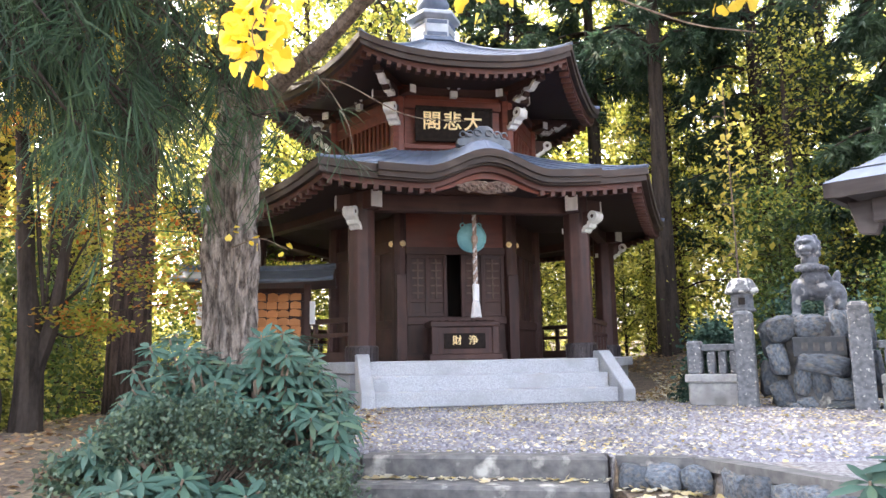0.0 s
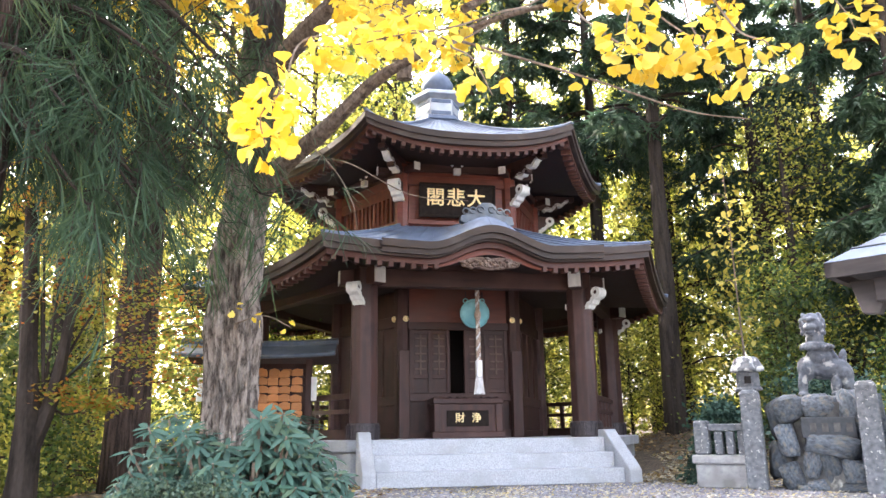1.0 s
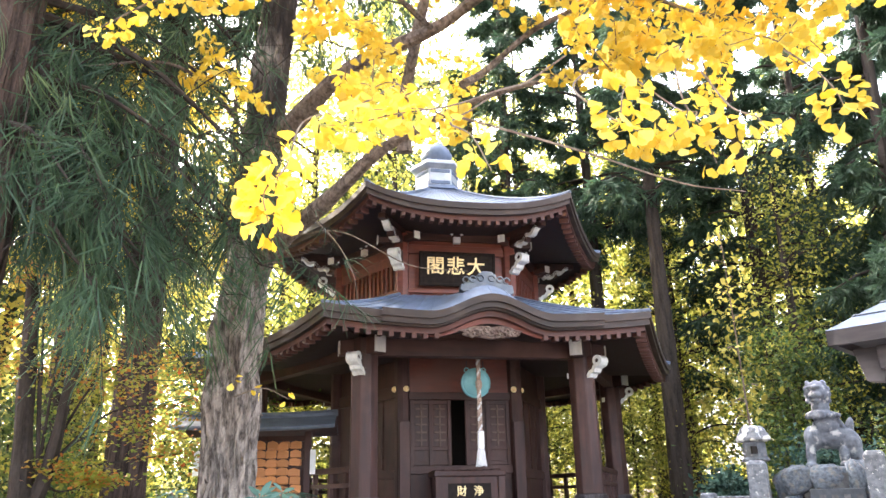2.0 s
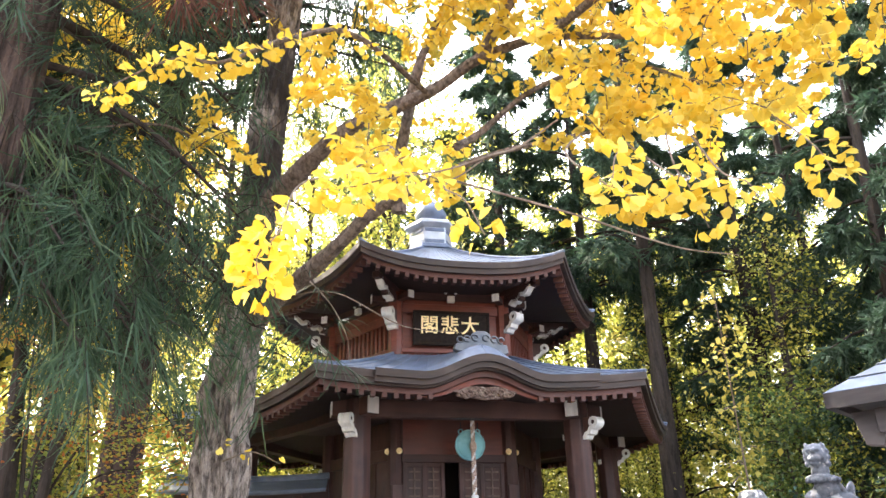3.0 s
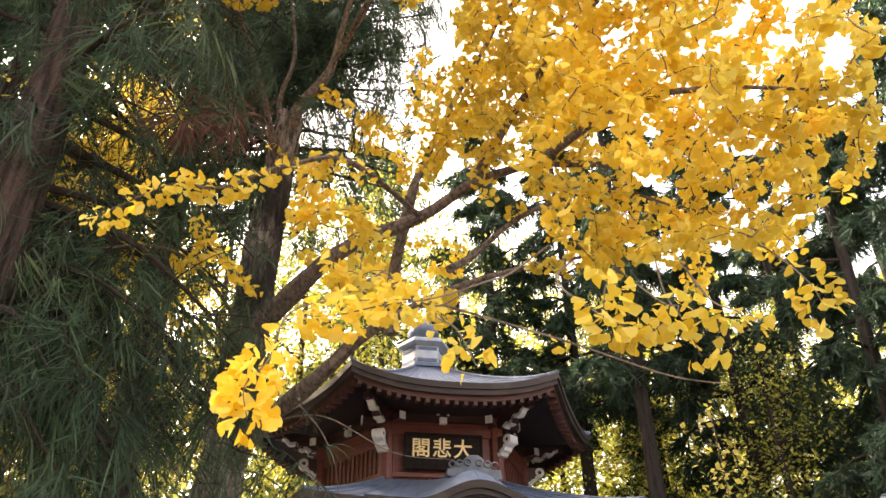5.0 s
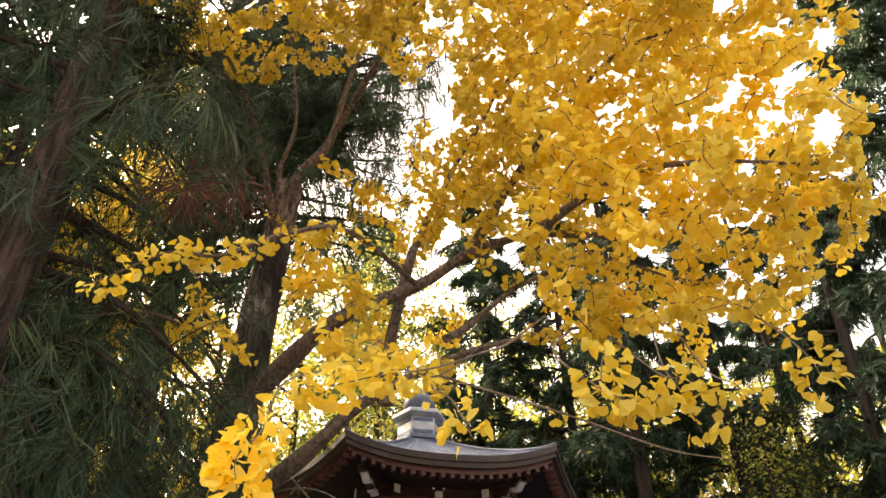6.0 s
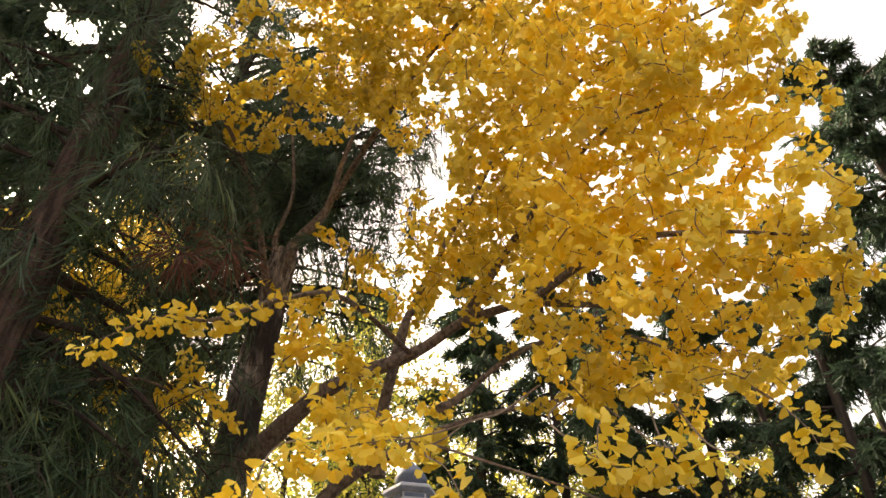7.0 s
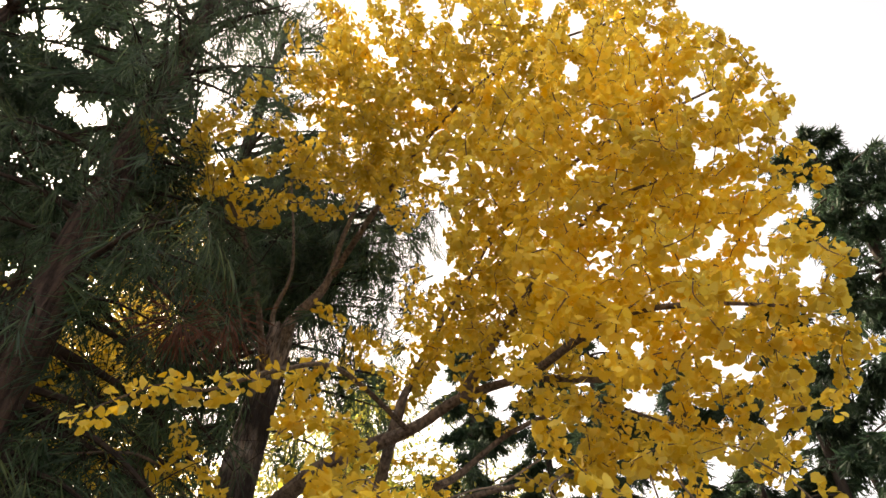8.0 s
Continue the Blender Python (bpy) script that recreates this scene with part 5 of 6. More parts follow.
for pts in ([(-1.4, 6.6, 3.1), (-0.9, 6.2, 2.98), (-0.3, 6.0, 2.6), (0.2, 5.9, 2.5)], [(-1.2, 6.4, 3.2), (-0.95, 6.3, 2.9), (-0.8, 6.25, 2.6), (-0.75, 6.2, 2.35)], [(-1.9, 6.7, 1.62), (-1.6, 6.5, 1.66), (-1.35, 6.45, 1.55)],
            [(-1.9, 6.7, 2.6), (-2.6, 6.2, 2.75), (-3.4, 5.6, 2.9)], [(0.1, 4.0, 2.9), (0.8, 3.8, 2.55), (1.3, 3.7, 2.3), (1.6, 3.6, 2.2)], [(-2.0, 6.7, 2.75), (-1.9, 6.5, 2.3), (-1.7, 6.4, 2.1)]):
    limb(tw, pts, 0.009, 0.003, 5, 0, 6)
tagged(part("fine_branching", tw, TWIG, gk), kind="stuff")
for c in ((-1.62, 6.5, 1.64), (-1.38, 6.45, 1.56), (-1.87, 6.5, 1.74), (0.75, 3.8, 2.55)):
    for _ in range(3):
        d = rand_dirs(1)[0]
        LP.append((c[0] + d[0] * 0.04, c[1] + d[1] * 0.04, c[2] + d[2] * 0.03))
        LD.append((d[0], d[1], d[2] - 0.4))
LP, LD = np.array(LP), np.array(LD)
U = rand_dirs(len(LP)) + np.array([0, 0, 0.9])
part("crown", leaves("crown", LP, LD, U, 0.066 * (0.7 + 0.5 * RNG.random(len(LP))), FAN_V, FAN_F, GINKGO), GINKGO, gk, "golden fan-shaped leaves")


# near cedars with hanging sprays
def spray_cedar(x, y, h, r, limbs, label, cords, length=0.24, mtl=None, width=1.0):
    mtl = mtl or CEDAR
    z0 = ground_z(x, y) - 0.1
    t = thing("cedar_tree", label, "tree", Matrix.Translation((x, y, z0)))
    g = Geo()
    limb(g, [(0, 0, 0), (0.03, 0.0, h * 0.5), (0.0, 0.05, h)], r, r * 0.35, 16, 0.15, 14)
    part("trunk", g, BARK_CEDAR, t, "fibrous red-brown trunk", 0, True)
    P, D = [], []
    for tip, z in limbs:
        g2 = Geo()
        b = Vector((0, 0, z))
        e = Vector((tip[0] - x, tip[1] - y, tip[2] - z0))
        L = (e - b).length
        pth = limb(g2, [b, b + (e - b) * 0.5 + Vector((0, 0, 0.12 * L)), e], 0.02 + 0.012 * L, 0.006, 6, 0.1, 6)
        k = len(pth)
        for s in range(int(5 * L) + 3):
            u = 0.25 + 0.75 * RNG.random()
            a = pth[min(k - 1, int(u * k))]
            w = RNG.normal(size=3)
            q = a + Vector((w[0] * 0.28, w[1] * 0.28, -abs(w[2]) * 0.25 + 0.06))
            twp = [a, (a + q) / 2 + Vector((0, 0, 0.05)), q + Vector((0, 0, -0.12 - 0.25 * RNG.random()))]
            pp = limb(g2, twp, 0.006, 0.002, 4, 0, 4)
            lean = RNG.normal(size=3) * np.array([0.4, 0.4, 0.25])
            for _ in range(cords):
                v = pp[min(len(pp) - 1, int(len(pp) * (0.2 + 0.8 * RNG.random() ** 0.5)))]
                dd = lean + RNG.normal(size=3) * np.array([0.26, 0.26, 0.2])
                P.append((v.x + dd[0] * 0.06, v.y + dd[1] * 0.06, v.z + dd[2] * 0.06))
                D.append((dd[0], dd[1], dd[2] - 0.8))
        for _ in range(int(3 * L)):
            a = pth[RNG.integers(1, k)]
            w = RNG.normal(size=3) * 0.45
            limb(g2, [a, a + Vector((w[0] * 0.5, w[1] * 0.5, abs(w[2]) * 0.3)), a + Vector((w[0], w[1], w[2] * 0.5 - 0.1))], 0.007, 0.0025, 4, 0, 3)
        part("limb", g2, BARK_DARK, t)
    P, D = np.array(P), np.array(D)
    tv, tf = CORD_V * np.array([width, 1, 1]), CORD_F
    part("crown", leaves("crown", P, D, rand_dirs(len(P)), length * (0.55 + 0.8 * RNG.random(len(P))), tv, tf, mtl), mtl, t, "hanging green needle sprays")
    return t


def cedar_limbs(x, y, zs, reach, aim, wide, drop):
    out = []
    for z in zs:
        w = aim + RNG.normal() * wide
        rr = reach * (0.55 + 0.6 * RNG.random())
        out.append(((x + math.cos(w) * rr, y + math.sin(w) * rr, z - drop * rr + RNG.normal() * 0.2), z))
    return out


near_cedar = spray_cedar(-3.2, 4.65, 14, 0.29, cedar_limbs(-3.2, 4.65, np.concatenate([np.linspace(3.0, 6.5, 8), np.linspace(6.6, 13.5, 32)]), 1.75, math.radians(30), 0.9, 0.28) + cedar_limbs(-3.2, 4.65, np.linspace(4.0, 12, 20), 1.8, math.radians(200), 1.0, 0.2) +
            [((RNG.uniform(-3.1, -2.0), RNG.uniform(4.5, 5.6), RNG.uniform(2.1, 3.2)), RNG.uniform(3.3, 4.6)) for _ in range(8)] + cedar_limbs(-3.2, 4.65, np.linspace(5.0, 12, 18), 0.9, math.radians(-60), 0.8, 0.3) +
            [((-1.85, 5.6, 2.9), 3.6), ((-1.7, 5.7, 3.6), 4.2), ((-2.0, 5.2, 2.2), 3.2), ((-2.3, 4.6, 2.1), 3.0), ((-1.9, 5.0, 3.2), 3.8), ((-2.3, 4.2, 2.6), 3.4), ((-2.35, 5.6, 2.5), 3.2), ((-1.75, 6.0, 3.0), 4.0), ((-1.6, 5.9, 4.4), 5.4), ((-1.75, 5.5, 5.2), 6.2), ((-2.1, 6.2, 2.8), 3.8), ((-1.5, 5.6, 3.3), 4.4), ((-1.6, 6.25, 2.7), 3.9), ((-1.75, 6.3, 3.4), 4.4), ((-1.85, 6.1, 2.4), 3.6), ((-1.45, 6.2, 3.9), 5.0), ((-2.7, 5.6, 7.4), 8.2), ((-2.6, 5.6, 6.5), 7.4), ((-1.95, 5.6, 6.1), 7.0), ((-2.05, 5.6, 7.5), 8.4), ((-2.4, 5.8, 7.0), 7.8), ((-2.9, 5.8, 8.0), 8.8), ((-2.3, 5.6, 5.6), 6.6), ((-1.8, 5.7, 6.9), 7.6), ((-2.2, 5.5, 8.2), 8.8), ((-2.5, 5.2, 5.2), 6.0)],
            "tall cedar with red-brown trunk and hanging green sprays", 26, 0.32, None, 0.42)
spray_cedar(-3.86, 9.25, 21, 0.27, cedar_limbs(-3.86, 9.25, np.linspace(3.6, 13, 26), 2.0, math.radians(-30), 1.3, 0.25) + cedar_limbs(-3.86, 9.25, np.linspace(11, 20, 34), 2.4, math.radians(-40), 1.2, 0.2) + cedar_limbs(-3.86, 9.25, np.linspace(7.5, 15, 26), 3.6, math.radians(-12), 0.35, 0.12) + [((-1.2, 8.2, 9.6), 9.2), ((-0.6, 8.5, 10.6), 10.2), ((-1.6, 8.0, 8.4), 8.4), ((-0.9, 8.0, 11.6), 11.2), ((-1.4, 7.9, 10.2), 9.8), ((-0.2, 8.6, 11.2), 10.8), ((-0.6, 8.3, 9.0), 9.2), ((-1.9, 8.0, 12.4), 12.0), ((-1.35, 7.2, 8.3), 8.6), ((-0.5, 7.2, 8.9), 9.0), ((-0.4, 7.3, 9.6), 9.6), ((0.25, 7.3, 9.4), 9.6), ((-1.5, 7.2, 9.6), 9.8), ((-1.0, 7.2, 9.2), 9.4), ((-0.1, 7.2, 8.6), 8.9), ((-0.8, 7.3, 8.4), 8.7)] + [((RNG.uniform(-1.9, 0.5), RNG.uniform(7.1, 7.8), RNG.uniform(8.2, 10.8)), RNG.uniform(9.0, 11.0)) for _ in range(14)] + [((RNG.uniform(-2.3, 0.3), RNG.uniform(7.8, 9.4), z_ - 0.3), z_) for z_ in np.linspace(7.2, 13.5, 18)],
            "tall cedar with straight red-brown trunk beside the hall", 34, 0.3, None, 0.5)

for c, n_d in (((-1.95, 4.5, 4.85), 260), ((-1.6, 4.6, 4.95), 160), ((-2.0, 5.6, 6.1), 120)):
    P = np.array(c) + RNG.normal(size=(n_d, 3)) * np.array([0.13, 0.13, 0.1])
    D = (P - np.array(c)) + np.array([0, 0, -0.12])
    sp_ = part("dead_spray", leaves("dead_spray", P, D, rand_dirs(n_d), 0.16 * (0.6 + 0.7 * RNG.random(n_d)), CORD_V, CORD_F, CEDAR_BROWN), CEDAR_BROWN, near_cedar, "dead brown needle spray")
    sp_.matrix_basis = near_cedar.matrix_basis.inverted()
    tagged(sp_, kind="stuff")

# shade trees and forest to the left and behind
for x, y, h, k in ((-7.5, 11.5, 20, 44), (-7.0, 15.0, 16, 22), (-8.0, 7.6, 17, 46), (-10.5, 13, 16, 40), (-5.2, 17.5, 15, 14), (-6.2, 4.6, 17, 42), (-9.5, 3.5, 18, 60), (-6.4, 8.6, 19, 56)):
    frond_cedar(x, y, h, 2.9, 0.42, BARK_CEDAR, "tall cedar with red-brown trunk and drooping needles", int(k * 1.5), 28, 0.23, 0.3, 0.24, 16)
for x, y, h, r in ((-8.6, 14.2, 14, 3.0), (-6.6, 13.4, 17, 2.2), (-11.5, 10.5, 13, 3.2)):
    far_tree(x, y, h, r, 0.2, YELLOW, BARK_DARK, "tall broadleaf tree with clear yellow autumn leaves", 9000, 0.13, "broadleaf_tree")

far_tree(-5.7, 10.9, 16.5, 2.5, 0.4, GINKGO, BARK_DARK, "tall ginkgo with golden leaves behind the cedars", 13000, 0.1, "ginkgo_tree", 0.7, 0.2, 30, 0.1, FAN_V, FAN_F)

n = 30000
P = np.stack([RNG.uniform(-34, 38, n), RNG.uniform(27, 46, n), RNG.uniform(0, 1, n) * 17], 1)
keep = np.array([noise.noise(Vector((p[0] * 0.3, p[1] * 0.2, p[2] * 0.3))) > -0.15 for p in P])
P = P[keep]
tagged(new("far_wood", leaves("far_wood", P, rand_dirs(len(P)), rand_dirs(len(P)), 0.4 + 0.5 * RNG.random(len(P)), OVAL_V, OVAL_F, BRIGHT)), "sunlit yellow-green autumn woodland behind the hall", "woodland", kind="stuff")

for x, y, h, r, base, k in ((4.75, 16.0, 17, 2.0, 0.5, 40), (3.9, 18.5, 18, 2.0, 0.5, 40), (7.4, 16.8, 16, 2.2, 0.3, 54), (10, 18.5, 17, 2.7, 0.14, 64), (13.5, 19, 18, 3.2, 0.1, 70), (8.6, 13.6, 15, 2.1, 0.26, 58), (9.9, 10.5, 18.5, 3.0, 0.06, 120), (1.7, 18.6, 19, 2.2, 0.44, 56), (-2.2, 22, 20, 2.6, 0.34, 60), (18, 17, 19, 3.4, 0.08, 60), (14.5, 12.5, 21, 3.2, 0.06, 70), (0.8, 21, 15, 2.3, 0.45, 30), (6.4, 20.5, 17, 2.4, 0.3, 46)):
    frond_cedar(x, y, h, r, base, BARK_DARK, "tall dark-trunked cedar with drooping dull green needles", int(k * 1.5), 30, 0.24, 0.32, 0.26, 16)
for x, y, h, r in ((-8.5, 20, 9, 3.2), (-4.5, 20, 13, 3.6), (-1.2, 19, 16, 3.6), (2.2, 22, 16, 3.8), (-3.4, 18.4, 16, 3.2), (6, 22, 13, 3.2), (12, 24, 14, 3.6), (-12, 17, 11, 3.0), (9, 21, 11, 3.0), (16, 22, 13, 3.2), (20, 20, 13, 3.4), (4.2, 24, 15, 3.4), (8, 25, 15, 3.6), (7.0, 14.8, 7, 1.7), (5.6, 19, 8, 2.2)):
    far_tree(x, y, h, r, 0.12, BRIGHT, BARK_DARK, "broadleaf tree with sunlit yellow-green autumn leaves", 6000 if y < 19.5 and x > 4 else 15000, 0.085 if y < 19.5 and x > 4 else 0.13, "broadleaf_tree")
for x, y, h, r, mt, lb in ((6.2, 13.6, 3.2, 1.3, GREEN, "green"), (8.3, 11.5, 3.0, 1.3, GREEN, "green"), (4.2, 17.5, 4, 1.5, BRIGHT, "yellow-green"), (6.6, 10.4, 1.7, 0.8, GREEN, "green"), (2.4, 18.5, 4, 1.6, BRIGHT, "yellow-green"), (-4.2, 14.5, 3.5, 1.4, GREEN, "green"),
                           (-2.6, 17.5, 4, 1.5, BRIGHT, "yellow-green"), (-6, 12, 3.2, 1.4, BRIGHT, "yellow-green"), (4.9, 9.9, 1.4, 0.7, RHODO, "dark green"), (-5.4, 9.4, 2.4, 1.1, GREEN, "green"), (10.5, 14.5, 4.5, 1.6, YELLOW, "yellow"), (3.35, 9.55, 1.05, 0.36, RHODO, "dark green"), (-5.0, 7.4, 1.8, 0.8, BRIGHT, "yellow-green")):
    far_tree(x, y, h, r, 0.05, mt, BARK_DARK, lb + " leafy shrub at the edge of the wood", 9000, 0.07, "shrub", 0.8, 0.04, 20, 0.0, OVAL_V, OVAL_F, "shrub", 0.3)

far_tree(4.9, 12.4, 5.3, 0.75, 0.45, YELLOW, TWIG, "slender sapling with hanging yellow leaves", 300, 0.12, "sapling", 1.2, 0.03, 12, 0.2, OVAL_V, OVAL_F, "tree", 0.3)
# maple turning orange, with its forked trunk
mp = thing("maple_tree", "slender forked tree with orange and yellow autumn leaves", "tree", Matrix.Translation((-3.85, 7.0, -0.3)))
g = Geo()
limb(g, [(0.0, 0, 0), (0.02, 0, 0.8), (-0.05, 0, 1.6), (-0.25, 0.1, 3.2)], 0.17, 0.06, 10, 0.25)
limb(g, [(0.02, 0, 0.7), (0.2, 0.05, 1.4), (0.28, 0.1, 2.2), (0.5, 0.3, 3.3)], 0.09, 0.03, 8, 0.2)
limb(g, [(-0.4, -0.2, 0), (-0.27, -0.2, 0.5), (-0.38, -0.2, 1.1), (-0.65, -0.3, 2.5)], 0.2, 0.08, 10, 0.25)
P = []
for c, s in (((0.5, 0.4, 2.2), 0.3), ((1.0, 0.5, 2.35), 0.28), ((0.2, 0.3, 2.7), 0.35), ((0.75, 0.6, 1.75), 0.22), ((1.2, 0.6, 1.5), 0.22), ((0.3, 0.1, 1.35), 0.15), ((1.15, 0.8, 2.0), 0.25), ((-0.1, 0.2, 2.3), 0.3), ((0.6, 0.2, 1.25), 0.13), ((-0.15, 0.0, 3.2), 0.2)):
    limb(g, [(0.1, 0.05, 1.3), (c[0] * 0.5, c[1] * 0.5, c[2] - 0.1), c], 0.018, 0.004, 5, 0)
    P.append(np.array(c) + RNG.normal(size=(420, 3)) * np.array([s, s, s * 0.35]))
part("trunk", g, BARK_DARK, mp)
P = np.concatenate(P)
part("crown", leaves("crown", P, rand_dirs(len(P), 0.5) + np.array([0, 0, -0.2]), rand_dirs(len(P)) + np.array([0, 0, 1.5]), 0.034 + 0.024 * RNG.random(len(P)), OVAL_V * np.array([1.6, 1, 1]), OVAL_F, MAPLE), MAPLE, mp)


# ---- shrubs in front ----
def rosette_bush(name, label, cx, cy, rx, ry, z0, top, count, size):
    b = thing(name, label, "shrub", Matrix.Translation((cx, cy, ground_z(cx, cy) - 0.05)))
    zb = ground_z(cx, cy) - 0.05
    st, P, D, U, S = Geo(), [], [], [], []
    for i in range(count):
        w, q = RNG.random() * 6.283, math.sqrt(RNG.random())
        px_, py_ = math.cos(w) * rx * q, math.sin(w) * ry * q
        zt = (top(cx + px_, cy + py_) - zb) * (1 - 0.72 * RNG.random() ** 1.2 * (0.55 + 0.45 * q))
        tip = Vector((px_, py_, zt))
        limb(st, [(px_ * 0.3, py_ * 0.3, 0), (px_ * 0.7, py_ * 0.7, zt * 0.5), tip], 0.012, 0.006, 5, 0, 4)
        out = Vector((px_ / rx * 0.5, py_ / ry * 0.5 - 0.25, 0.9)).normalized()
        a = out.cross(Vector((0.3, 1, 0.2))).normalized()
        c = out.cross(a)
        nl = RNG.integers(8, 13)
        for j in range(nl):
            ww = 6.283 * (j + 0.4 * RNG.random()) / nl
            lift = RNG.uniform(-0.65, 0.3)
            d = a * math.cos(ww) + c * math.sin(ww) + out * lift
            P.append(tuple(tip - out * 0.03 * RNG.random()))
            D.append(tuple(d))
            U.append(tuple(out))
            S.append(size * RNG.uniform(0.75, 1.15))
    tagged(part("branching", st, TWIG, b), kind="stuff")
    part("foliage", leaves("foliage", np.array(P), np.array(D), np.array(U), S, LONG_V * np.array([1.08, 1, 1]), LONG_F, RHODO), RHODO, b, "long leathery leaves in rosettes")


rosette_bush("rhododendron", "broad rhododendron with blue-green leathery leaves in rosettes", -1.25, 4.62, 0.72, 0.5, 0, lambda x, y: 0.52 + 0.2 * math.exp(-((x + 1.58) / 0.2) ** 2) + 0.28 * math.exp(-((x + 0.96) / 0.17) ** 2) - 0.5 * max(0, x + 0.75) - 0.9 * max(0, -1.75 - x) + 0.05 * math.sin(x * 23 + y * 17), 420, 0.118)
rosette_bush("rhododendron", "low rhododendron with long narrow leathery leaves", -1.4, 3.8, 0.55, 0.25, 0, lambda x, y: 0.03 + 0.06 * math.sin(x * 8), 64, 0.14)
rosette_bush("rhododendron", "low rhododendron with blue-green leathery leaves by the steps", -0.72, 4.25, 0.2, 0.25, 0, lambda x, y: 0.32 + 0.05 * math.sin(x * 8), 16, 0.14)
rosette_bush("rhododendron", "small rhododendron at the edge of the stone wall", 1.76, 3.1, 0.16, 0.2, 0, lambda x, y: 0.14 + 0.04 * math.sin(x * 8), 12, 0.15)


def twig_bush(label, cx, cy, rx, ry, rz, zc, count, size):
    b = thing("azalea_bush", label, "shrub", Matrix.Translation((cx, cy, ground_z(cx, cy))))
    zc -= ground_z(cx, cy)
    g = Geo()
    C = []
    for _ in range(70):
        d = rand_dirs(1)[0] * RNG.random() ** 0.35
        e = Vector((d[0] * rx, d[1] * ry, zc + abs(d[2]) * rz))
        limb(g, [(d[0] * rx * 0.3, d[1] * ry * 0.3, 0), (e.x * 0.75, e.y * 0.75, e.z * 0.6), e], 0.006, 0.002, 4, 0, 3)
        C.append(tuple(e))
    tagged(part("branching", g, TWIG, b), kind="stuff")
    C = np.array(C)
    P = C[RNG.integers(0, len(C), count)] + RNG.normal(size=(count, 3)) * 0.05
    part("foliage", leaves("foliage", P, rand_dirs(count) + np.array([0, 0, 0.3]), rand_dirs(count) + np.array([0, 0, 1]), size * (0.7 + 0.6 * RNG.random(count)), OVAL_V, OVAL_F, AZALEA), AZALEA, b)


rosette_bush("rhododendron", "spreading rhododendron with blue-green leathery leaves", -1.8, 4.3, 0.36, 0.3, 0, lambda x, y: 0.26 + 0.06 * math.sin(x * 8), 34, 0.14)
twig_bush("dense azalea bush with tiny dull green leaves", -1.35, 4.1, 0.5, 0.3, 0.26, 0.12, 8500, 0.027)
twig_bush("low azalea bush with tiny green leaves beside the steps", -0.72, 3.95, 0.34, 0.3, 0.3, -0.22, 7000, 0.027)
twig_bush("loose small-leaved shrub at the slope", -1.95, 4.2, 0.3, 0.3, 0.25, -0.15, 2200, 0.05)

# ---- gravel stones and fallen leaves ----
n = 22000
X, Y = RNG.uniform(-1.5, 6.0, n), 4.3 + 6.2 * RNG.random(n) ** 1.6
ok = np.array([y > edge_y(min(max(x, -0.62), 4)) + 0.05 for x, y in zip(X, Y)])
X, Y = X[ok], Y[ok]
P = np.stack([X, Y, np.array([ground_z(x, y) for x, y in zip(X, Y)]) - 0.004], 1)
PEB_V = np.array([(-0.5, -0.3, 0), (0.45, -0.4, 0), (0.5, 0.35, 0), (-0.4, 0.45, 0), (-0.2, -0.1, 0.5), (0.22, 0.12, 0.45)])
PEB_F = np.array([(0, 1, 5, 4), (1, 2, 5, 5), (2, 3, 4, 5), (3, 0, 4, 4)])
D = rand_dirs(len(P), 0.0)
tagged(new("gravel", leaves("gravel", P, D, np.tile([0.0, 0, 1], (len(P), 1)), 0.02 + 0.025 * RNG.random(len(P)), PEB_V, PEB_F, PEBBLE)), "loose grey gravel stones on the yard", "gravel", kind="stuff")


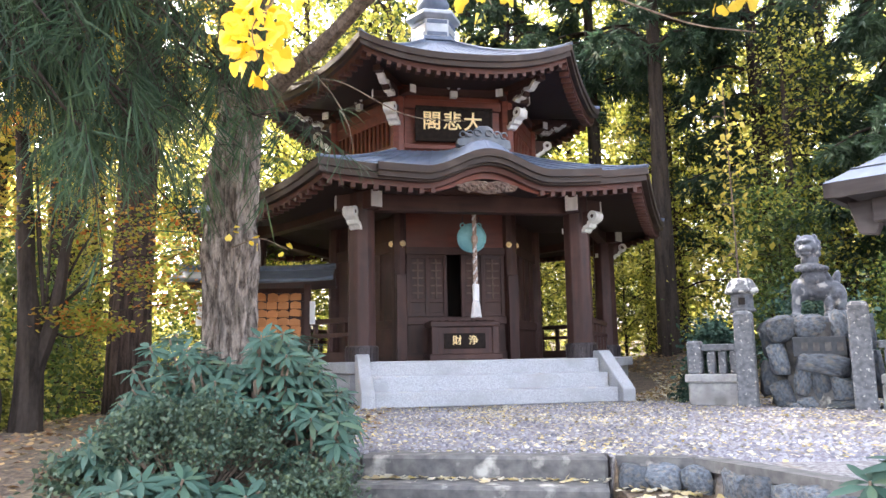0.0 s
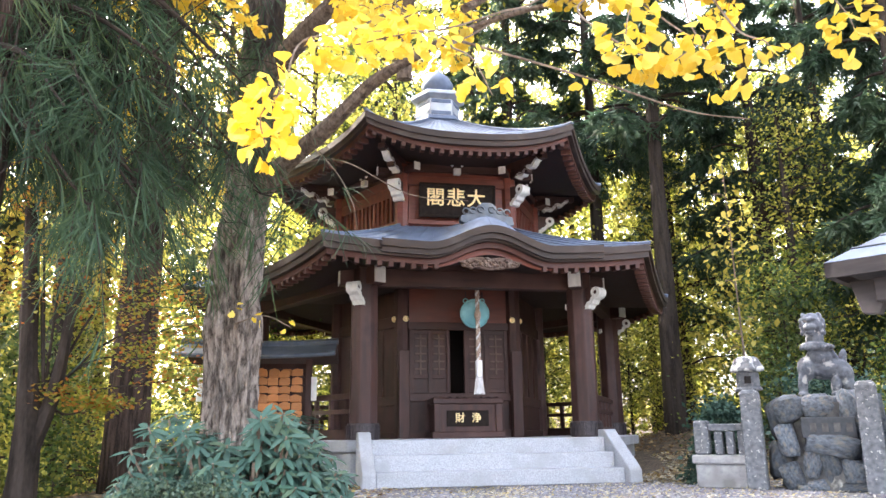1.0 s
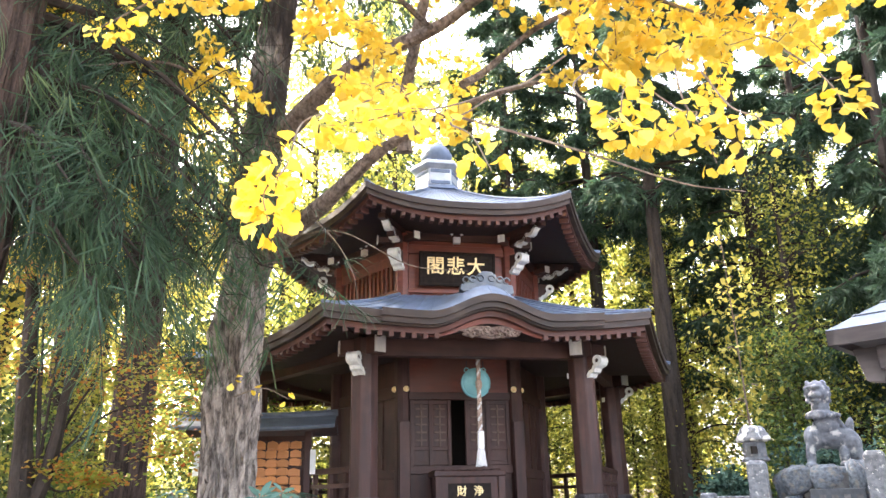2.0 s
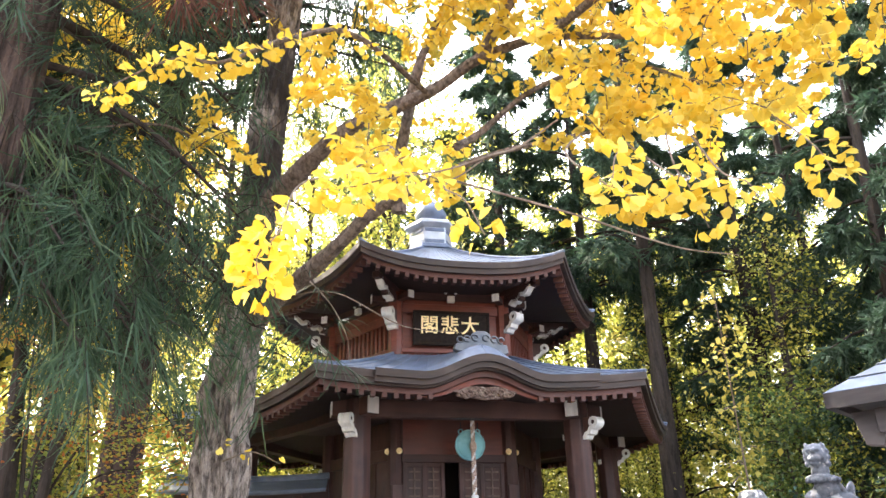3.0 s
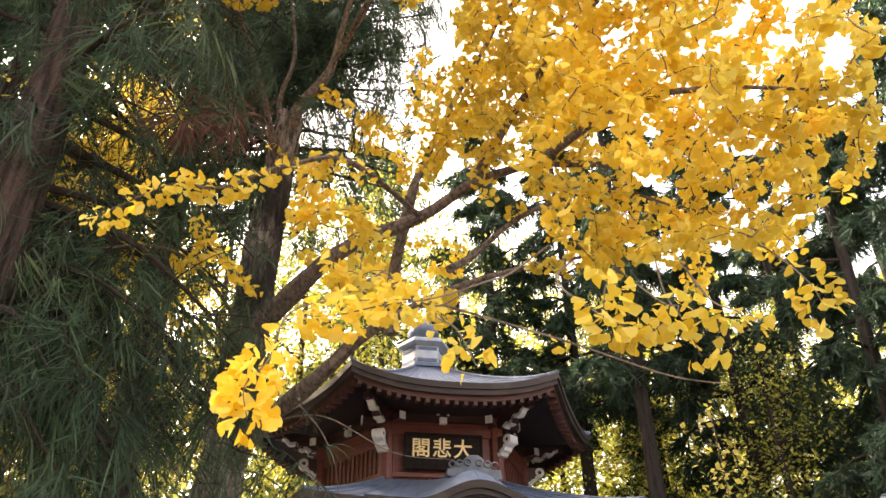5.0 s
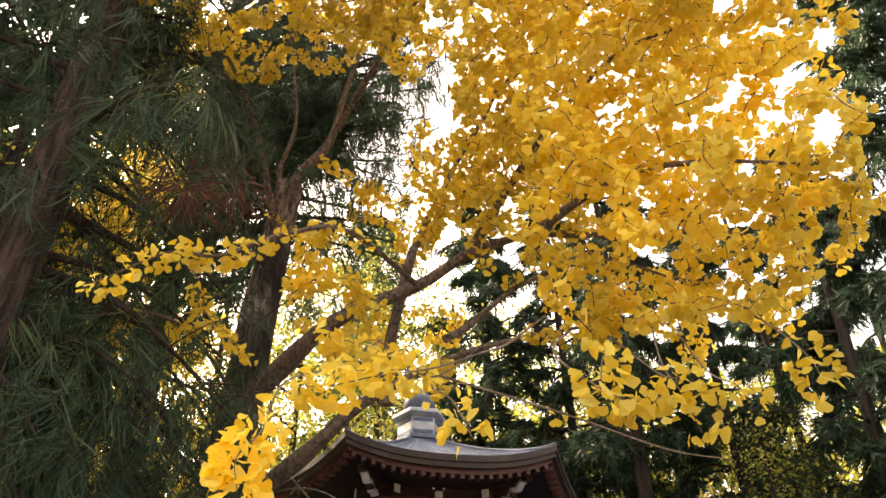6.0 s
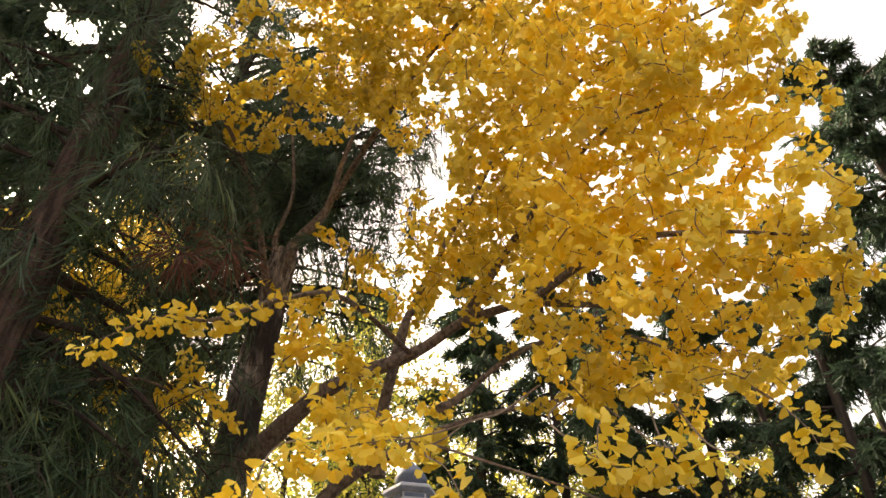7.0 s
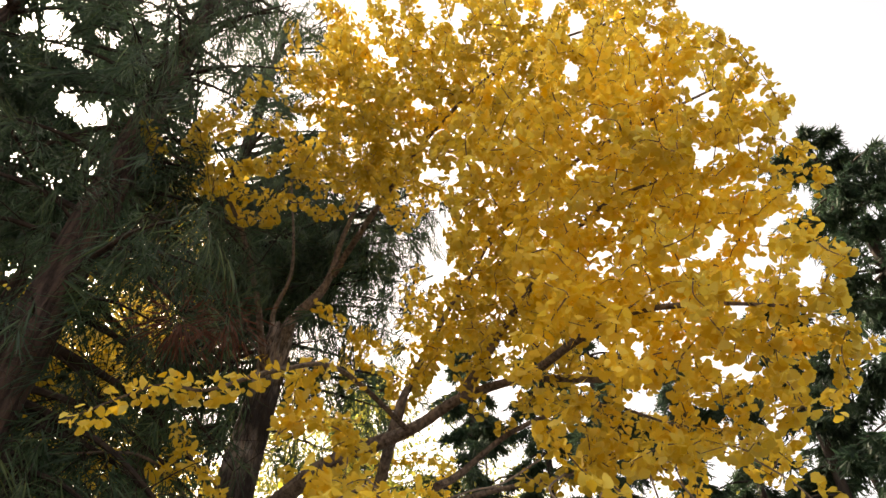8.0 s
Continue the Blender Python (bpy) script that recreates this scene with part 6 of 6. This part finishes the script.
def scatter(name, label, n, xr, yr, fn, size, material, tv=FAN_V, tf=FAN_F):
    X, Y = RNG.uniform(*xr, n), RNG.uniform(*yr, n)
    ok = np.array([fn(x, y) for x, y in zip(X, Y)])
    X, Y = X[ok], Y[ok]
    P = np.stack([X, Y, np.array([ground_z(x, y) for x, y in zip(X, Y)]) + 0.012], 1)
    U = RNG.normal(size=(len(P), 3)) * 0.22 + np.array([0, 0, 1])
    D = rand_dirs(len(P), 0.15)
    tagged(new(name, leaves(name, P, D, U, size * (0.7 + 0.6 * RNG.random(len(P))), tv, tf, material)), label, "fallen leaves", kind="stuff")


def on_yard(x, y):
    return y > edge_y(min(max(x, -0.62), 4)) + 0.04 and RNG.random() < 0.35 + 1.3 * max(0, noise.noise(Vector((x * 0.9, y * 0.9, 3))))


scatter("fallen_ginkgo_leaves", "scattered pale yellow ginkgo leaves on the gravel", 17000, (-1.5, 6.0), (4.3, 10.4), on_yard, 0.03, LITTER)
scatter("fallen_leaves", "brown and yellow leaf litter on the earth", 9000, (2.4, 11), (9.8, 17), lambda x, y: (x + 0.112) ** 2 + (y - 13.6) ** 2 > 15, 0.07, BROWN_LITTER, OVAL_V * np.array([1.5, 1, 1]), OVAL_F)
scatter("fallen_leaves", "pale and brown leaves on the bank beside the hall", 7000, (2.3, 6.5), (9.6, 14), lambda x, y: (x + 0.112) ** 2 + (y - 13.6) ** 2 > 14 and RNG.random() < 0.75, 0.06, LITTER, OVAL_V * np.array([1.5, 1, 1]), OVAL_F)
scatter("fallen_leaves", "brown leaf litter on the slope beside the path", 5000, (-6, -0.6), (2.5, 12), lambda x, y: True, 0.06, BROWN_LITTER, OVAL_V * np.array([1.5, 1, 1]), OVAL_F)
scatter("fallen_leaves", "pale leaves gathered at the foot of the wall", 900, (0.9, 1.9), (2.5, 4.45), lambda x, y: y < edge_y(x) - 0.08, 0.055, LITTER)
P = []
for i in range(2):
    for _ in range(150):
        p = sm @ Vector((RNG.uniform(-0.74, 0.74), 0.34 - 0.27 * i - 0.09 * abs(RNG.normal()) - 0.27, -0.135 * (i + 1) + 0.016))
        P.append(tuple(p))
P = np.array(P)
tagged(new("fallen_leaves", leaves("fallen_leaves", P, rand_dirs(len(P), 0.1), RNG.normal(size=(len(P), 3)) * 0.2 + np.array([0, 0, 1]), 0.05 * (0.6 + 0.6 * RNG.random(len(P))), FAN_V, FAN_F, LITTER)), "pale yellow leaves lying on the steps", "fallen leaves", kind="stuff")
